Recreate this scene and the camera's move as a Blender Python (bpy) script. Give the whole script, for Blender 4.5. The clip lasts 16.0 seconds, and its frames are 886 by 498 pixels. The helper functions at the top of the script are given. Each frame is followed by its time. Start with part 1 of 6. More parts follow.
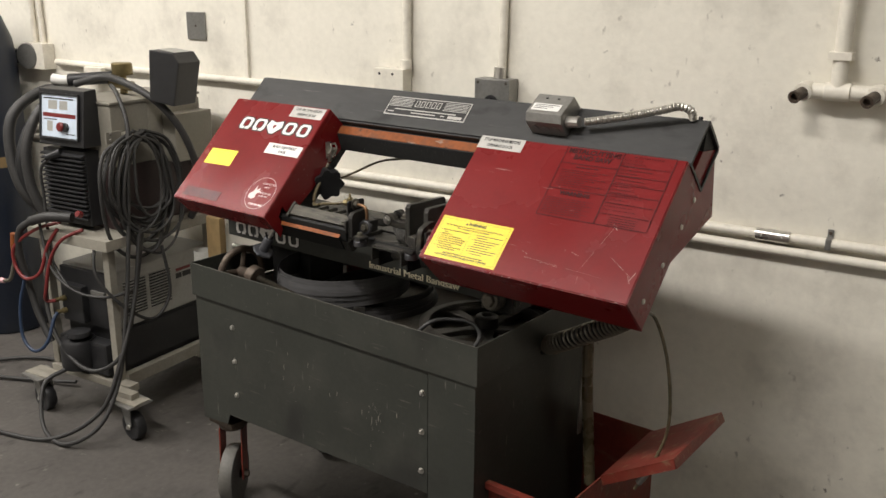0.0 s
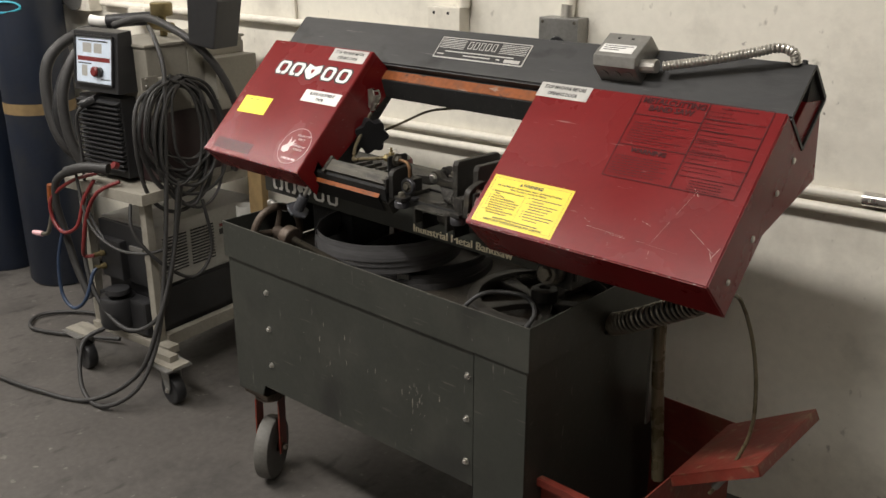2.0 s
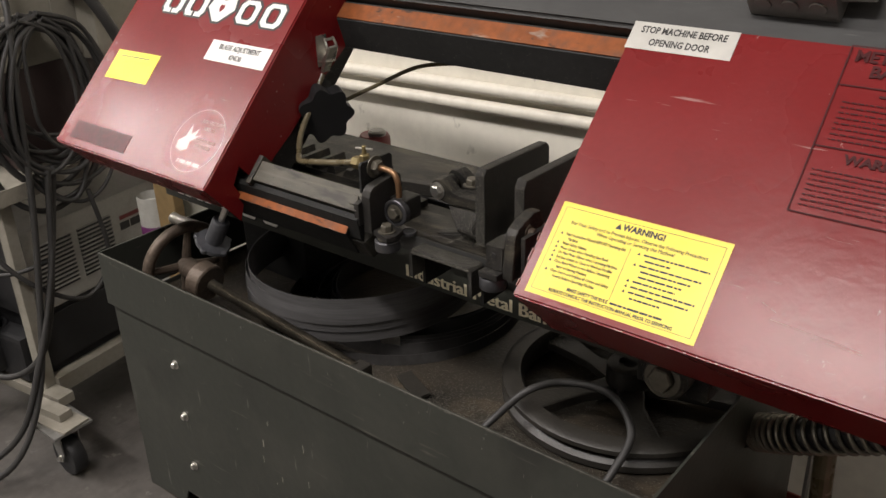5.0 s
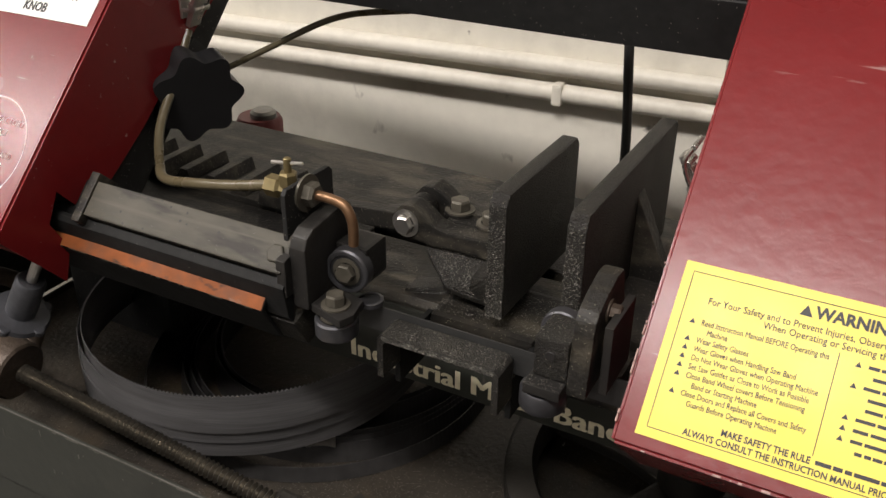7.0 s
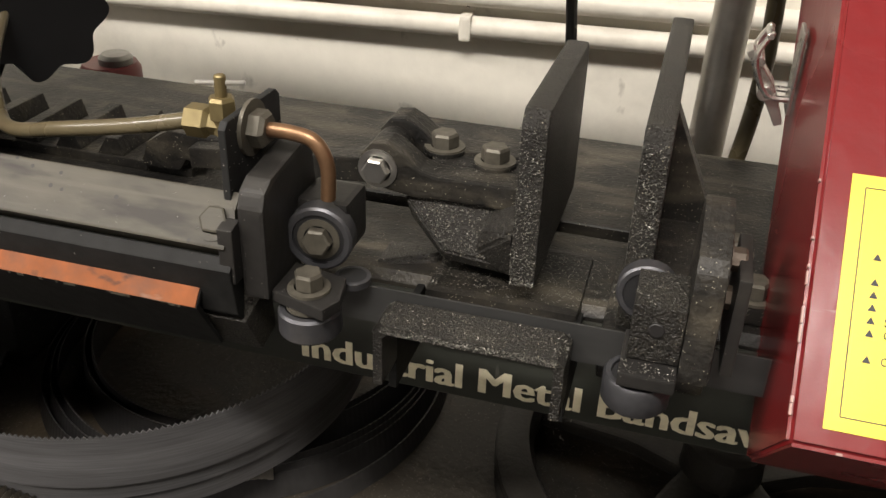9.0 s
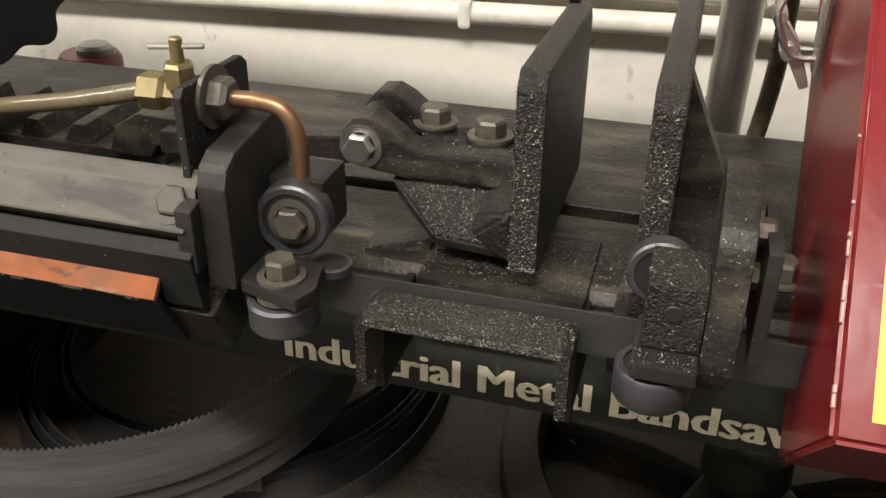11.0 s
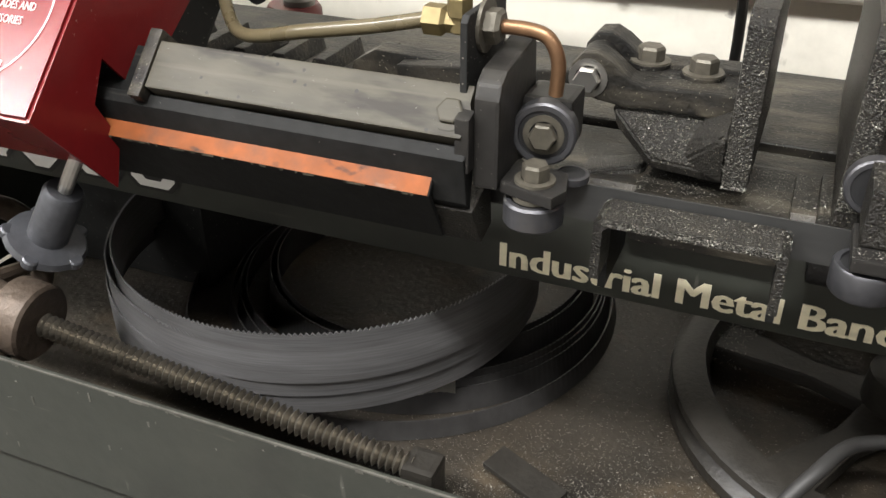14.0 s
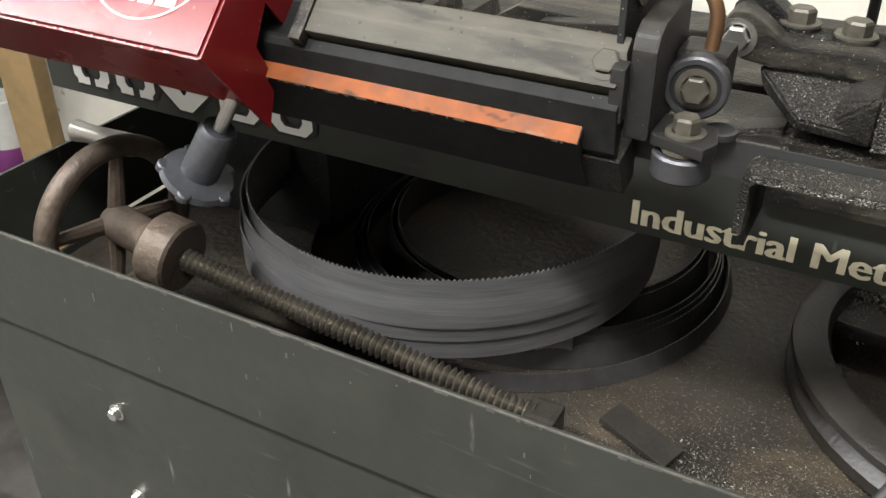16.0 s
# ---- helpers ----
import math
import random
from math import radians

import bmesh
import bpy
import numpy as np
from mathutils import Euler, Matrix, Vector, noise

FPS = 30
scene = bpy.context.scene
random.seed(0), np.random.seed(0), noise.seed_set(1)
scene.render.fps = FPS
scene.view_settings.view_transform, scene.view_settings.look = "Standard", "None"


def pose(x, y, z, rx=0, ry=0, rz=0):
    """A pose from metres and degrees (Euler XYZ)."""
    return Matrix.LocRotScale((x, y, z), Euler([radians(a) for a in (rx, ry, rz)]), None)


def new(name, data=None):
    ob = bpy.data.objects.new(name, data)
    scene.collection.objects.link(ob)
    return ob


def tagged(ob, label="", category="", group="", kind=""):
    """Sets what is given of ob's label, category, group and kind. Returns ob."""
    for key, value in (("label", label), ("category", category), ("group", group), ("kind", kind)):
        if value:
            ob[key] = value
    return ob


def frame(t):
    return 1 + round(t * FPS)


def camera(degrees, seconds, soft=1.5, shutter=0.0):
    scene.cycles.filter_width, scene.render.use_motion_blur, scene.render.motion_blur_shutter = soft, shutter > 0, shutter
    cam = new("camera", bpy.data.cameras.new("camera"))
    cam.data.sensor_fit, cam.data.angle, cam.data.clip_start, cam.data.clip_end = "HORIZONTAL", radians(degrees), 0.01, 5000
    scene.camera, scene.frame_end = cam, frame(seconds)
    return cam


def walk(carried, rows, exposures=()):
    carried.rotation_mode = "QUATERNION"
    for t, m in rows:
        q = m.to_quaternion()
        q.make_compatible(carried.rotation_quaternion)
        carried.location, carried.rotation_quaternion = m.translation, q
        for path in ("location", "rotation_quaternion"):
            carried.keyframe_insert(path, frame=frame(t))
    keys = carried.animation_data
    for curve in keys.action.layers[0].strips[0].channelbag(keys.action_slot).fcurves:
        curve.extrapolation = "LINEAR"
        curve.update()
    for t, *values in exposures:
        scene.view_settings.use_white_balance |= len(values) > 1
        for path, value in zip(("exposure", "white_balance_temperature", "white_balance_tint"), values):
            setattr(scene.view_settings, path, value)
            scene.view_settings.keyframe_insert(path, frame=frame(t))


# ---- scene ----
cam = camera(52.3, 16.0)
METRES, EYE, TILT, LEAN, TURN = 1.9, 1.33, -16.3, -0.45, 37.8
ROWS = [
    (0.0, 0.0, 0.0, 0.0, -0.0, 0.0, -0.0),
    (0.5, 0.0, 0.0031, -0.0007, 0.42, -0.37, 0.15),
    (1.0, 0.0148, 0.02, 0.0001, 1.98, -0.55, 0.1),
    (1.5, 0.0293, 0.0531, 0.0037, 3.76, -1.97, -0.71),
    (2.0, 0.0221, 0.1231, 0.014, 4.73, -3.27, -0.82),
    (2.5, 0.0085, 0.1936, 0.0368, 3.81, -3.5, -0.66),
    (3.0, 0.01, 0.259, 0.048, 5.12, -4.63, -1.88),
    (3.5, 0.0344, 0.3315, 0.0653, 8.76, -4.81, -2.56),
    (4.0, 0.0428, 0.3871, 0.0752, 10.13, -5.47, -1.98),
    (4.5, 0.0042, 0.4532, 0.078, 6.36, -7.79, -0.21),
    (5.0, -0.0448, 0.5102, 0.0876, 1.65, -9.28, 1.76),
    (7.5, -0.1095, 0.7714, 0.0934, -10.85, -13.66, 3.08),
    (8.0, -0.1243, 0.7974, 0.0872, -13.07, -14.42, 4.16),
    (8.5, -0.1326, 0.8136, 0.0832, -17.54, -15.11, 4.98),
    (9.0, -0.1329, 0.8284, 0.0741, -21.23, -14.98, 4.61),
    (11.5, -0.1213, 0.8467, 0.0623, -20.6, -14.41, 6.02),
    (12.0, -0.1216, 0.8465, 0.0621, -20.45, -14.59, 6.01),
    (12.5, -0.1251, 0.8454, 0.0615, -19.6, -14.69, 5.93),
    (13.0, -0.1347, 0.8404, 0.0621, -18.32, -14.48, 5.9),
    (13.5, -0.1492, 0.8306, 0.0608, -16.61, -14.69, 5.51),
    (14.0, -0.1662, 0.8234, 0.0575, -14.53, -15.29, 4.78),
    (14.5, -0.1743, 0.8179, 0.0556, -12.34, -15.41, 3.94),
    (15.0, -0.1799, 0.8155, 0.0535, -10.52, -15.53, 3.4),
    (15.5, -0.1819, 0.8173, 0.0526, -9.41, -15.89, 3.24),
    (16.0, -0.1851, 0.818, 0.0519, -8.94, -16.17, 3.2),
]

EXPOSURES = [(0.0, -0.23, 6480, 10), (2.0, -0.32, 6480, 10), (3.5, -0.34, 6480, 11), (5.0, -0.28, 6520, 13), (7.5, -0.30, 6540, 13), (8.0, -0.12, 6560, 13), (9.0, 0.20, 6650, 11), (11.5, 0.38, 6550, 11), (12.5, 0.48, 6420, 11), (13.0, 0.70, 6320, 10), (13.5, 0.80, 6260, 10), (14.0, 0.80, 6200, 9), (16.0, 0.82, 6100, 8)]
walk(cam, [(t, pose(1.85, -1.351, EYE, TILT, LEAN, TURN) @ pose(METRES * x, METRES * y, METRES * z, 90 + pitch, roll, yaw)) for t, x, y, z, yaw, pitch, roll in ROWS], EXPOSURES)

# world and lamps: a shop lit by ceiling tubes and added unseen fill lamps
world = bpy.data.worlds.new("world")
scene.world = world
world.use_nodes = True
world.node_tree.nodes["Background"].inputs[0].default_value = (1.0, 0.93, 0.8, 1)
world.node_tree.nodes["Background"].inputs[1].default_value = 0.02


def tube_or_fill_light(x, y, z, watts, sx=1.2, sy=0.25, rz=0):
    d = bpy.data.lights.new("tubes_and_fill", "AREA")
    d.shape, d.size, d.size_y, d.energy, d.color = "RECTANGLE", sx, sy, watts, (1.0, 0.955, 0.90)
    o = new("tubes_and_fill", d)
    o.matrix_world = pose(x, y, z, 0, 0, rz)
    return o


tube_or_fill_light(-3.75, -1.42, 3.2, 62)
tube_or_fill_light(-2.5, -1.42, 3.2, 70)
tube_or_fill_light(-1.25, -1.42, 3.2, 74)
tube_or_fill_light(0.62, -1.45, 3.2, 92)
# unseen lamp added to lift the wall at the lower right
tube_or_fill_light(2.7, -1.45, 3.2, 18)
# two unseen fill lamps added to brighten the tray and front shadows
tube_or_fill_light(-2.2, -4.3, 3.2, 26)
tube_or_fill_light(0.2, -4.3, 3.2, 26)


# ---- materials ----
def mat(name, base, rough=0.5, metal=0.0, var=0.15, scale=6.0, fine=60.0, bump=0.1, spec=0.5, spots=None, stains=None, streak=None, coat=0.0, deep=0.004, wear=None):
    """base colour varied at two scales; spots=(colour, scale, amount): specks; stains=(colour, scale, amount): blotches."""
    m = bpy.data.materials.new(name)
    m.use_nodes = True
    nt = m.node_tree
    b = nt.nodes["Principled BSDF"]
    N, L = nt.nodes.new, nt.links.new
    co = N("ShaderNodeTexCoord")
    mp = N("ShaderNodeMapping")
    L(co.outputs["Object"], mp.inputs[0])
    if streak:
        mp.inputs["Scale"].default_value = streak
    n1, n2 = N("ShaderNodeTexNoise"), N("ShaderNodeTexNoise")
    n1.inputs["Scale"].default_value, n1.inputs["Detail"].default_value = scale, 5
    n2.inputs["Scale"].default_value, n2.inputs["Detail"].default_value = fine, 6
    L(mp.outputs[0], n1.inputs[0])
    L(mp.outputs[0], n2.inputs[0])
    mix = N("ShaderNodeMixRGB")
    mix.inputs[1].default_value = (*[c * (1 - var) for c in base], 1)
    mix.inputs[2].default_value = (*[min(1, c * (1 + var)) for c in base], 1)
    add = N("ShaderNodeMath")
    add.operation = "MULTIPLY_ADD"
    add.inputs[1].default_value = 0.5
    L(n2.outputs[0], add.inputs[0])
    half = N("ShaderNodeMath")
    half.operation = "MULTIPLY"
    half.inputs[1].default_value = 0.5
    L(n1.outputs[0], half.inputs[0])
    L(half.outputs[0], add.inputs[2])
    ramp = N("ShaderNodeMapRange")
    ramp.inputs[1].default_value, ramp.inputs[2].default_value = 0.33, 0.67
    L(add.outputs[0], ramp.inputs[0])
    L(ramp.outputs[0], mix.inputs[0])
    col = mix.outputs[0]
    if stains:
        c, s, amount = stains
        ns = N("ShaderNodeTexNoise")
        ns.inputs["Scale"].default_value, ns.inputs["Detail"].default_value, ns.inputs["Roughness"].default_value = s, 8, 0.65
        L(mp.outputs[0], ns.inputs[0])
        r = N("ShaderNodeMapRange")
        r.inputs[1].default_value, r.inputs[2].default_value, r.inputs[4].default_value = 0.5, 0.72, amount
        L(ns.outputs[0], r.inputs[0])
        mx = N("ShaderNodeMixRGB")
        mx.inputs[2].default_value = (*c, 1)
        L(r.outputs[0], mx.inputs[0])
        L(col, mx.inputs[1])
        col = mx.outputs[0]
    if wear:
        for c, sv, lo, hi in wear:
            wm, wn, wr = N("ShaderNodeMapping"), N("ShaderNodeTexNoise"), N("ShaderNodeMapRange")
            wm.inputs["Scale"].default_value = sv
            wm.inputs["Rotation"].default_value = (0.2, 0.35, 0.15)
            wn.inputs["Scale"].default_value, wn.inputs["Detail"].default_value = 1.0, 4
            wr.inputs[1].default_value, wr.inputs[2].default_value = lo, hi
            L(co.outputs["Object"], wm.inputs[0])
            L(wm.outputs[0], wn.inputs[0])
            L(wn.outputs[0], wr.inputs[0])
            mx = N("ShaderNodeMixRGB")
            mx.inputs[2].default_value = (*c, 1)
            L(wr.outputs[0], mx.inputs[0])
            L(col, mx.inputs[1])
            col = mx.outputs[0]
    if spots:
        c, s, amount = spots
        v = N("ShaderNodeTexVoronoi")
        v.inputs["Scale"].default_value = s
        L(co.outputs["Object"], v.inputs[0])
        sep = N("ShaderNodeSeparateColor")
        L(v.outputs["Color"], sep.inputs[0])
        near = N("ShaderNodeMath")
        near.operation, near.inputs[1].default_value = "LESS_THAN", 0.36
        L(v.outputs["Distance"], near.inputs[0])
        few = N("ShaderNodeMath")
        few.operation, few.inputs[1].default_value = "LESS_THAN", amount
        L(sep.outputs[0], few.inputs[0])
        both = N("ShaderNodeMath")
        both.operation = "MULTIPLY"
        L(near.outputs[0], both.inputs[0])
        L(few.outputs[0], both.inputs[1])
        mx = N("ShaderNodeMixRGB")
        mx.inputs[2].default_value = (*c, 1)
        L(both.outputs[0], mx.inputs[0])
        L(col, mx.inputs[1])
        col = mx.outputs[0]
    L(col, b.inputs["Base Color"])
    rr = N("ShaderNodeMapRange")
    rr.inputs[3].default_value, rr.inputs[4].default_value = max(0.05, rough - 0.12), min(1, rough + 0.12)
    L(n1.outputs[0], rr.inputs[0])
    L(rr.outputs[0], b.inputs["Roughness"])
    b.inputs["Metallic"].default_value = metal
    b.inputs["Specular IOR Level"].default_value = spec
    if coat:
        b.inputs["Coat Weight"].default_value = coat
        b.inputs["Coat Roughness"].default_value = 0.2
    if bump:
        bp = N("ShaderNodeBump")
        bp.inputs["Strength"].default_value, bp.inputs["Distance"].default_value = bump, deep
        L(n2.outputs[0], bp.inputs["Height"])
        L(bp.outputs[0], b.inputs["Normal"])
    return m


WALL = mat("wall_paint", (0.76, 0.725, 0.635), 0.55, var=0.06, scale=2.5, fine=45, bump=0.25, stains=((0.34, 0.315, 0.27), 4, 0.5), wear=[((0.34, 0.31, 0.26), (34, 34, 22), 0.68, 0.80), ((0.18, 0.16, 0.135), (26, 26, 26), 0.72, 0.77)])
CONDUIT = mat("painted_conduit", (0.72, 0.68, 0.59), 0.45, var=0.08, scale=9, fine=80, bump=0.15, stains=((0.35, 0.31, 0.26), 14, 0.4))
CONCRETE = mat("concrete_floor", (0.073, 0.066, 0.060), 0.6, var=0.25, scale=3, fine=50, bump=0.25, stains=((0.026, 0.024, 0.022), 2.6, 0.9), wear=[((0.16, 0.15, 0.135), (30, 30, 30), 0.66, 0.76), ((0.03, 0.027, 0.024), (22, 9, 9), 0.60, 0.72)])
# paint of the unseen walls and ceiling, lightened to bounce fill
CEIL = mat("bounce_paint", (0.50, 0.48, 0.44), 0.8, var=0.05)
RED = mat("red_enamel", (0.168, 0.0118, 0.0128), 0.27, var=0.07, scale=5, fine=120, bump=0.05, stains=((0.095, 0.0105, 0.011), 9, 0.4), spec=0.26, wear=[((0.30, 0.16, 0.15), (14, 160, 160), 0.70, 0.76), ((0.26, 0.12, 0.11), (150, 12, 150), 0.72, 0.78)])
RED_OLD = mat("worn_red_enamel", (0.150, 0.023, 0.014), 0.5, var=0.25, scale=8, fine=70, bump=0.2, stains=((0.11, 0.055, 0.030), 9, 0.8), wear=[((0.20, 0.12, 0.07), (14, 60, 60), 0.60, 0.74)])
GREY = mat("grey_green_enamel", (0.029, 0.031, 0.0255), 0.44, var=0.14, scale=4, fine=90, bump=0.08, stains=((0.062, 0.06, 0.05), 6, 0.45), wear=[((0.15, 0.145, 0.125), (90, 90, 14), 0.69, 0.78), ((0.09, 0.085, 0.07), (12, 60, 140), 0.66, 0.76), ((0.018, 0.018, 0.016), (7, 7, 5), 0.56, 0.72)])
BEAM = mat("dark_grey_enamel", (0.036, 0.036, 0.036), 0.5, var=0.15, scale=5, fine=90, bump=0.1, stains=((0.07, 0.07, 0.066), 8, 0.4), streak=(0.3, 1, 1), spec=0.35, wear=[((0.16, 0.155, 0.145), (8, 170, 170), 0.69, 0.77), ((0.015, 0.015, 0.015), (9, 14, 14), 0.58, 0.7)])
CAST = mat("oily_cast_iron", (0.015, 0.0138, 0.0118), 0.50, spec=0.35, var=0.4, scale=14, fine=420, bump=0.6, deep=0.0012, spots=((0.24, 0.22, 0.17), 1300, 0.035), stains=((0.046, 0.039, 0.028), 26, 0.7), wear=[((0.070, 0.061, 0.045), (11, 55, 55), 0.49, 0.68), ((0.006, 0.0055, 0.005), (24, 24, 24), 0.50, 0.62)])
CHIPPED = mat("cast_iron_with_swarf", (0.017, 0.0155, 0.013), 0.42, spec=0.4, var=0.5, scale=18, fine=800, bump=1.0, deep=0.0018, spots=((0.34, 0.31, 0.24), 1300, 0.035), stains=((0.05, 0.045, 0.034), 34, 0.6))
BLACK = mat("black_paint", (0.018, 0.018, 0.0175), 0.62, var=0.3, scale=12, fine=120, bump=0.1, spec=0.25, spots=((0.22, 0.2, 0.18), 1000, 0.015))
BARSTEEL = mat("machined_steel", (0.060, 0.054, 0.040), 0.50, 0.0, spec=0.26, wear=[((0.022, 0.019, 0.014), (18, 70, 70), 0.53, 0.64), ((0.085, 0.077, 0.058), (7, 150, 150), 0.58, 0.72)], var=0.3, scale=9, fine=120, bump=0.12, stains=((0.03, 0.027, 0.02), 16, 0.8), streak=(0.35, 1, 1), spots=((0.03, 0.028, 0.025), 330, 0.035))
BLADE = mat("blue_band_steel", (0.122, 0.120, 0.122), 0.40, 0.3, var=0.35, scale=7, fine=90, bump=0.05, stains=((0.05, 0.046, 0.043), 9, 0.6), streak=(0.35, 0.35, 11))
ZINC = mat("zinc_plate", (0.62, 0.60, 0.56), 0.3, 0.95, var=0.12, scale=20, fine=150, bump=0.05)
GALV = mat("galvanised_steel", (0.27, 0.265, 0.25), 0.42, 0.7, var=0.15, scale=20, fine=120, bump=0.05)
BOLT = mat("dull_bolt_steel", (0.105, 0.095, 0.075), 0.5, 0.45, var=0.25, scale=40, fine=200, bump=0.15)
BEARING = mat("bearing_steel", (0.085, 0.085, 0.092), 0.42, 0.7, var=0.15, scale=30, fine=200, bump=0.03, stains=((0.12, 0.11, 0.10), 60, 0.5))
ORANGE = mat("orange_paint", (0.225, 0.068, 0.020), 0.6, spec=0.2, var=0.3, scale=14, fine=90, bump=0.06, wear=[((0.30, 0.27, 0.23), (22, 60, 60), 0.62, 0.74), ((0.05, 0.03, 0.022), (40, 90, 90), 0.62, 0.7)], stains=((0.12, 0.06, 0.04), 34, 0.9))
COPPER = mat("copper_tube", (0.25, 0.145, 0.080), 0.42, 0.8, var=0.2, scale=25, fine=150, bump=0.04, stains=((0.22, 0.12, 0.07), 40, 0.5))
BRASS = mat("brass", (0.22, 0.175, 0.085), 0.46, 0.7, var=0.2, scale=40, fine=150, bump=0.06, stains=((0.2, 0.15, 0.07), 60, 0.5))
CLEARTUBE = mat("yellowed_plastic_tube", (0.10, 0.082, 0.047), 0.28, var=0.15, scale=30, bump=0.03)
RUBBER = mat("grey_rubber_cable", (0.026, 0.025, 0.024), 0.58, var=0.2, scale=15, fine=90, bump=0.06)
CABLE_RED = mat("red_hose", (0.15, 0.016, 0.016), 0.45, var=0.12, scale=20)
CABLE_BLUE = mat("blue_hose", (0.018, 0.034, 0.07), 0.45, var=0.12, scale=20)
WHITE = mat("white_vinyl", (0.72, 0.71, 0.68), 0.4, var=0.05, scale=30, bump=0.0, stains=((0.45, 0.43, 0.40), 50, 0.25))
SILVER = mat("silver_label", (0.50, 0.49, 0.46), 0.35, 0.3, var=0.08, scale=30, bump=0.0)
YELLOW = mat("yellow_vinyl", (0.80, 0.62, 0.028), 0.38, var=0.05, scale=20, bump=0.0, stains=((0.55, 0.40, 0.03), 30, 0.25))
FLUO = mat("fluorescent_sticker", (0.86, 0.80, 0.02), 0.45, var=0.04, scale=20, bump=0.0)
# black for print; also stands in for shade in holes, slots and spring
INK = mat("black_print_and_hollows", (0.012, 0.011, 0.011), 0.5, var=0.1, bump=0.0)
INKRED = mat("faded_black_ink", (0.052, 0.0108, 0.0115), 0.6, var=0.2, scale=60, bump=0.0, spec=0.15)
CREAM = mat("cream_lettering", (0.80, 0.74, 0.55), 0.5, var=0.12, scale=40, fine=200, bump=0.1, stains=((0.25, 0.21, 0.14), 90, 0.4))
SPRING = mat("dull_spring_steel", (0.17, 0.155, 0.125), 0.4, 0.6, var=0.2, scale=30, fine=200, bump=0.05)
GUNK = mat("worn_dark_film", (0.075, 0.014, 0.016), 0.5, var=0.5, scale=30, fine=160, bump=0.0, stains=((0.11, 0.012, 0.013), 70, 0.8))
CHIP_PINK = mat("bared_primer", (0.38, 0.24, 0.21), 0.6, var=0.2, scale=60, bump=0.0)
PALE = mat("white_print", (0.70, 0.55, 0.53), 0.4, var=0.08, bump=0.0)
CASE = mat("pale_grey_case", (0.32, 0.315, 0.29), 0.45, var=0.08, scale=8, fine=120, bump=0.06, stains=((0.16, 0.15, 0.13), 9, 0.5))
BEIGE = mat("beige_case", (0.225, 0.21, 0.176), 0.5, var=0.08, scale=8, fine=120, bump=0.06, stains=((0.17, 0.155, 0.13), 6, 0.5))
CARTFRAME = mat("cart_paint", (0.25, 0.233, 0.195), 0.5, var=0.12, scale=10, fine=100, bump=0.1, stains=((0.15, 0.13, 0.10), 14, 0.6))
MAROON = mat("dark_maroon_panel", (0.035, 0.020, 0.020), 0.45, var=0.2, scale=9)
# bluish white base colour holds a lamp's reflection on the panel
PANELGLARE = mat("control_panel", (0.58, 0.66, 0.76), 0.25, var=0.08, scale=14, bump=0.0, coat=0.3)
BLUECYL = mat("blue_cylinder_paint", (0.007, 0.012, 0.025), 0.45, var=0.2, scale=4, fine=80, bump=0.08, stains=((0.03, 0.03, 0.03), 7, 0.5))
PLASTIC = mat("black_plastic", (0.017, 0.017, 0.018), 0.45, var=0.15, scale=20, bump=0.05, spec=0.4)
RUST = mat("rusty_brown_steel", (0.085, 0.064, 0.048), 0.5, 0.4, var=0.3, scale=20, fine=160, bump=0.3, stains=((0.06, 0.045, 0.035), 18, 0.7))
TRAYMUD = mat("oily_tray_floor", (0.031, 0.025, 0.018), 0.5, wear=[((0.066, 0.050, 0.032), (16, 16, 16), 0.54, 0.70), ((0.012, 0.010, 0.008), (9, 9, 9), 0.55, 0.66)], var=0.35, scale=9, fine=160, bump=0.35, spots=((0.26, 0.24, 0.19), 1500, 0.03), stains=((0.02, 0.017, 0.013), 6, 0.8))
SWARF = mat("steel_swarf", (0.19, 0.183, 0.16), 0.33, 0.5, var=0.6, scale=60, fine=400, bump=0.3)
THREAD = mat("greasy_thread", (0.15, 0.135, 0.11), 0.32, 0.7, var=0.3, scale=30, fine=200, bump=0.1)
WHEELCAST = mat("dusty_cast_iron", (0.019, 0.017, 0.014), 0.42, var=0.35, scale=16, fine=300, bump=0.4, deep=0.001, stains=((0.03, 0.027, 0.023), 20, 0.6))
CASTBLK = mat("smooth_oily_iron", (0.014, 0.013, 0.012), 0.47, var=0.35, scale=16, fine=200, bump=0.25, deep=0.0008, spots=((0.12, 0.11, 0.1), 1200, 0.012), stains=((0.05, 0.045, 0.036), 26, 0.4))
WORNEDGE = mat("rubbed_edge", (0.13, 0.125, 0.11), 0.45, 0.3, var=0.3, scale=40, fine=200, bump=0.0, stains=((0.035, 0.036, 0.03), 26, 1.0))
GUARDBLK = mat("dull_black_paint", (0.013, 0.013, 0.0125), 0.6, var=0.4, scale=14, fine=140, bump=0.1, spec=0.15, wear=[((0.05, 0.047, 0.04), (14, 120, 120), 0.66, 0.76)])
# darker copy of the band steel: the low coil's shade in its colour
SHADEBLADE = mat("shaded_band_steel", (0.045, 0.043, 0.042), 0.4, 0.3, var=0.3, scale=9, fine=90, bump=0.05, stains=((0.02, 0.019, 0.018), 9, 0.6))
DARKBLADE = mat("running_blade", (0.050, 0.050, 0.049), 0.4, 0.4, var=0.2, scale=20, fine=160, bump=0.03, streak=(0.2, 1, 1))
KNOBGREY = mat("dull_steel_knob", (0.082, 0.084, 0.093), 0.42, 0.6, var=0.2, scale=30, fine=160, bump=0.1)
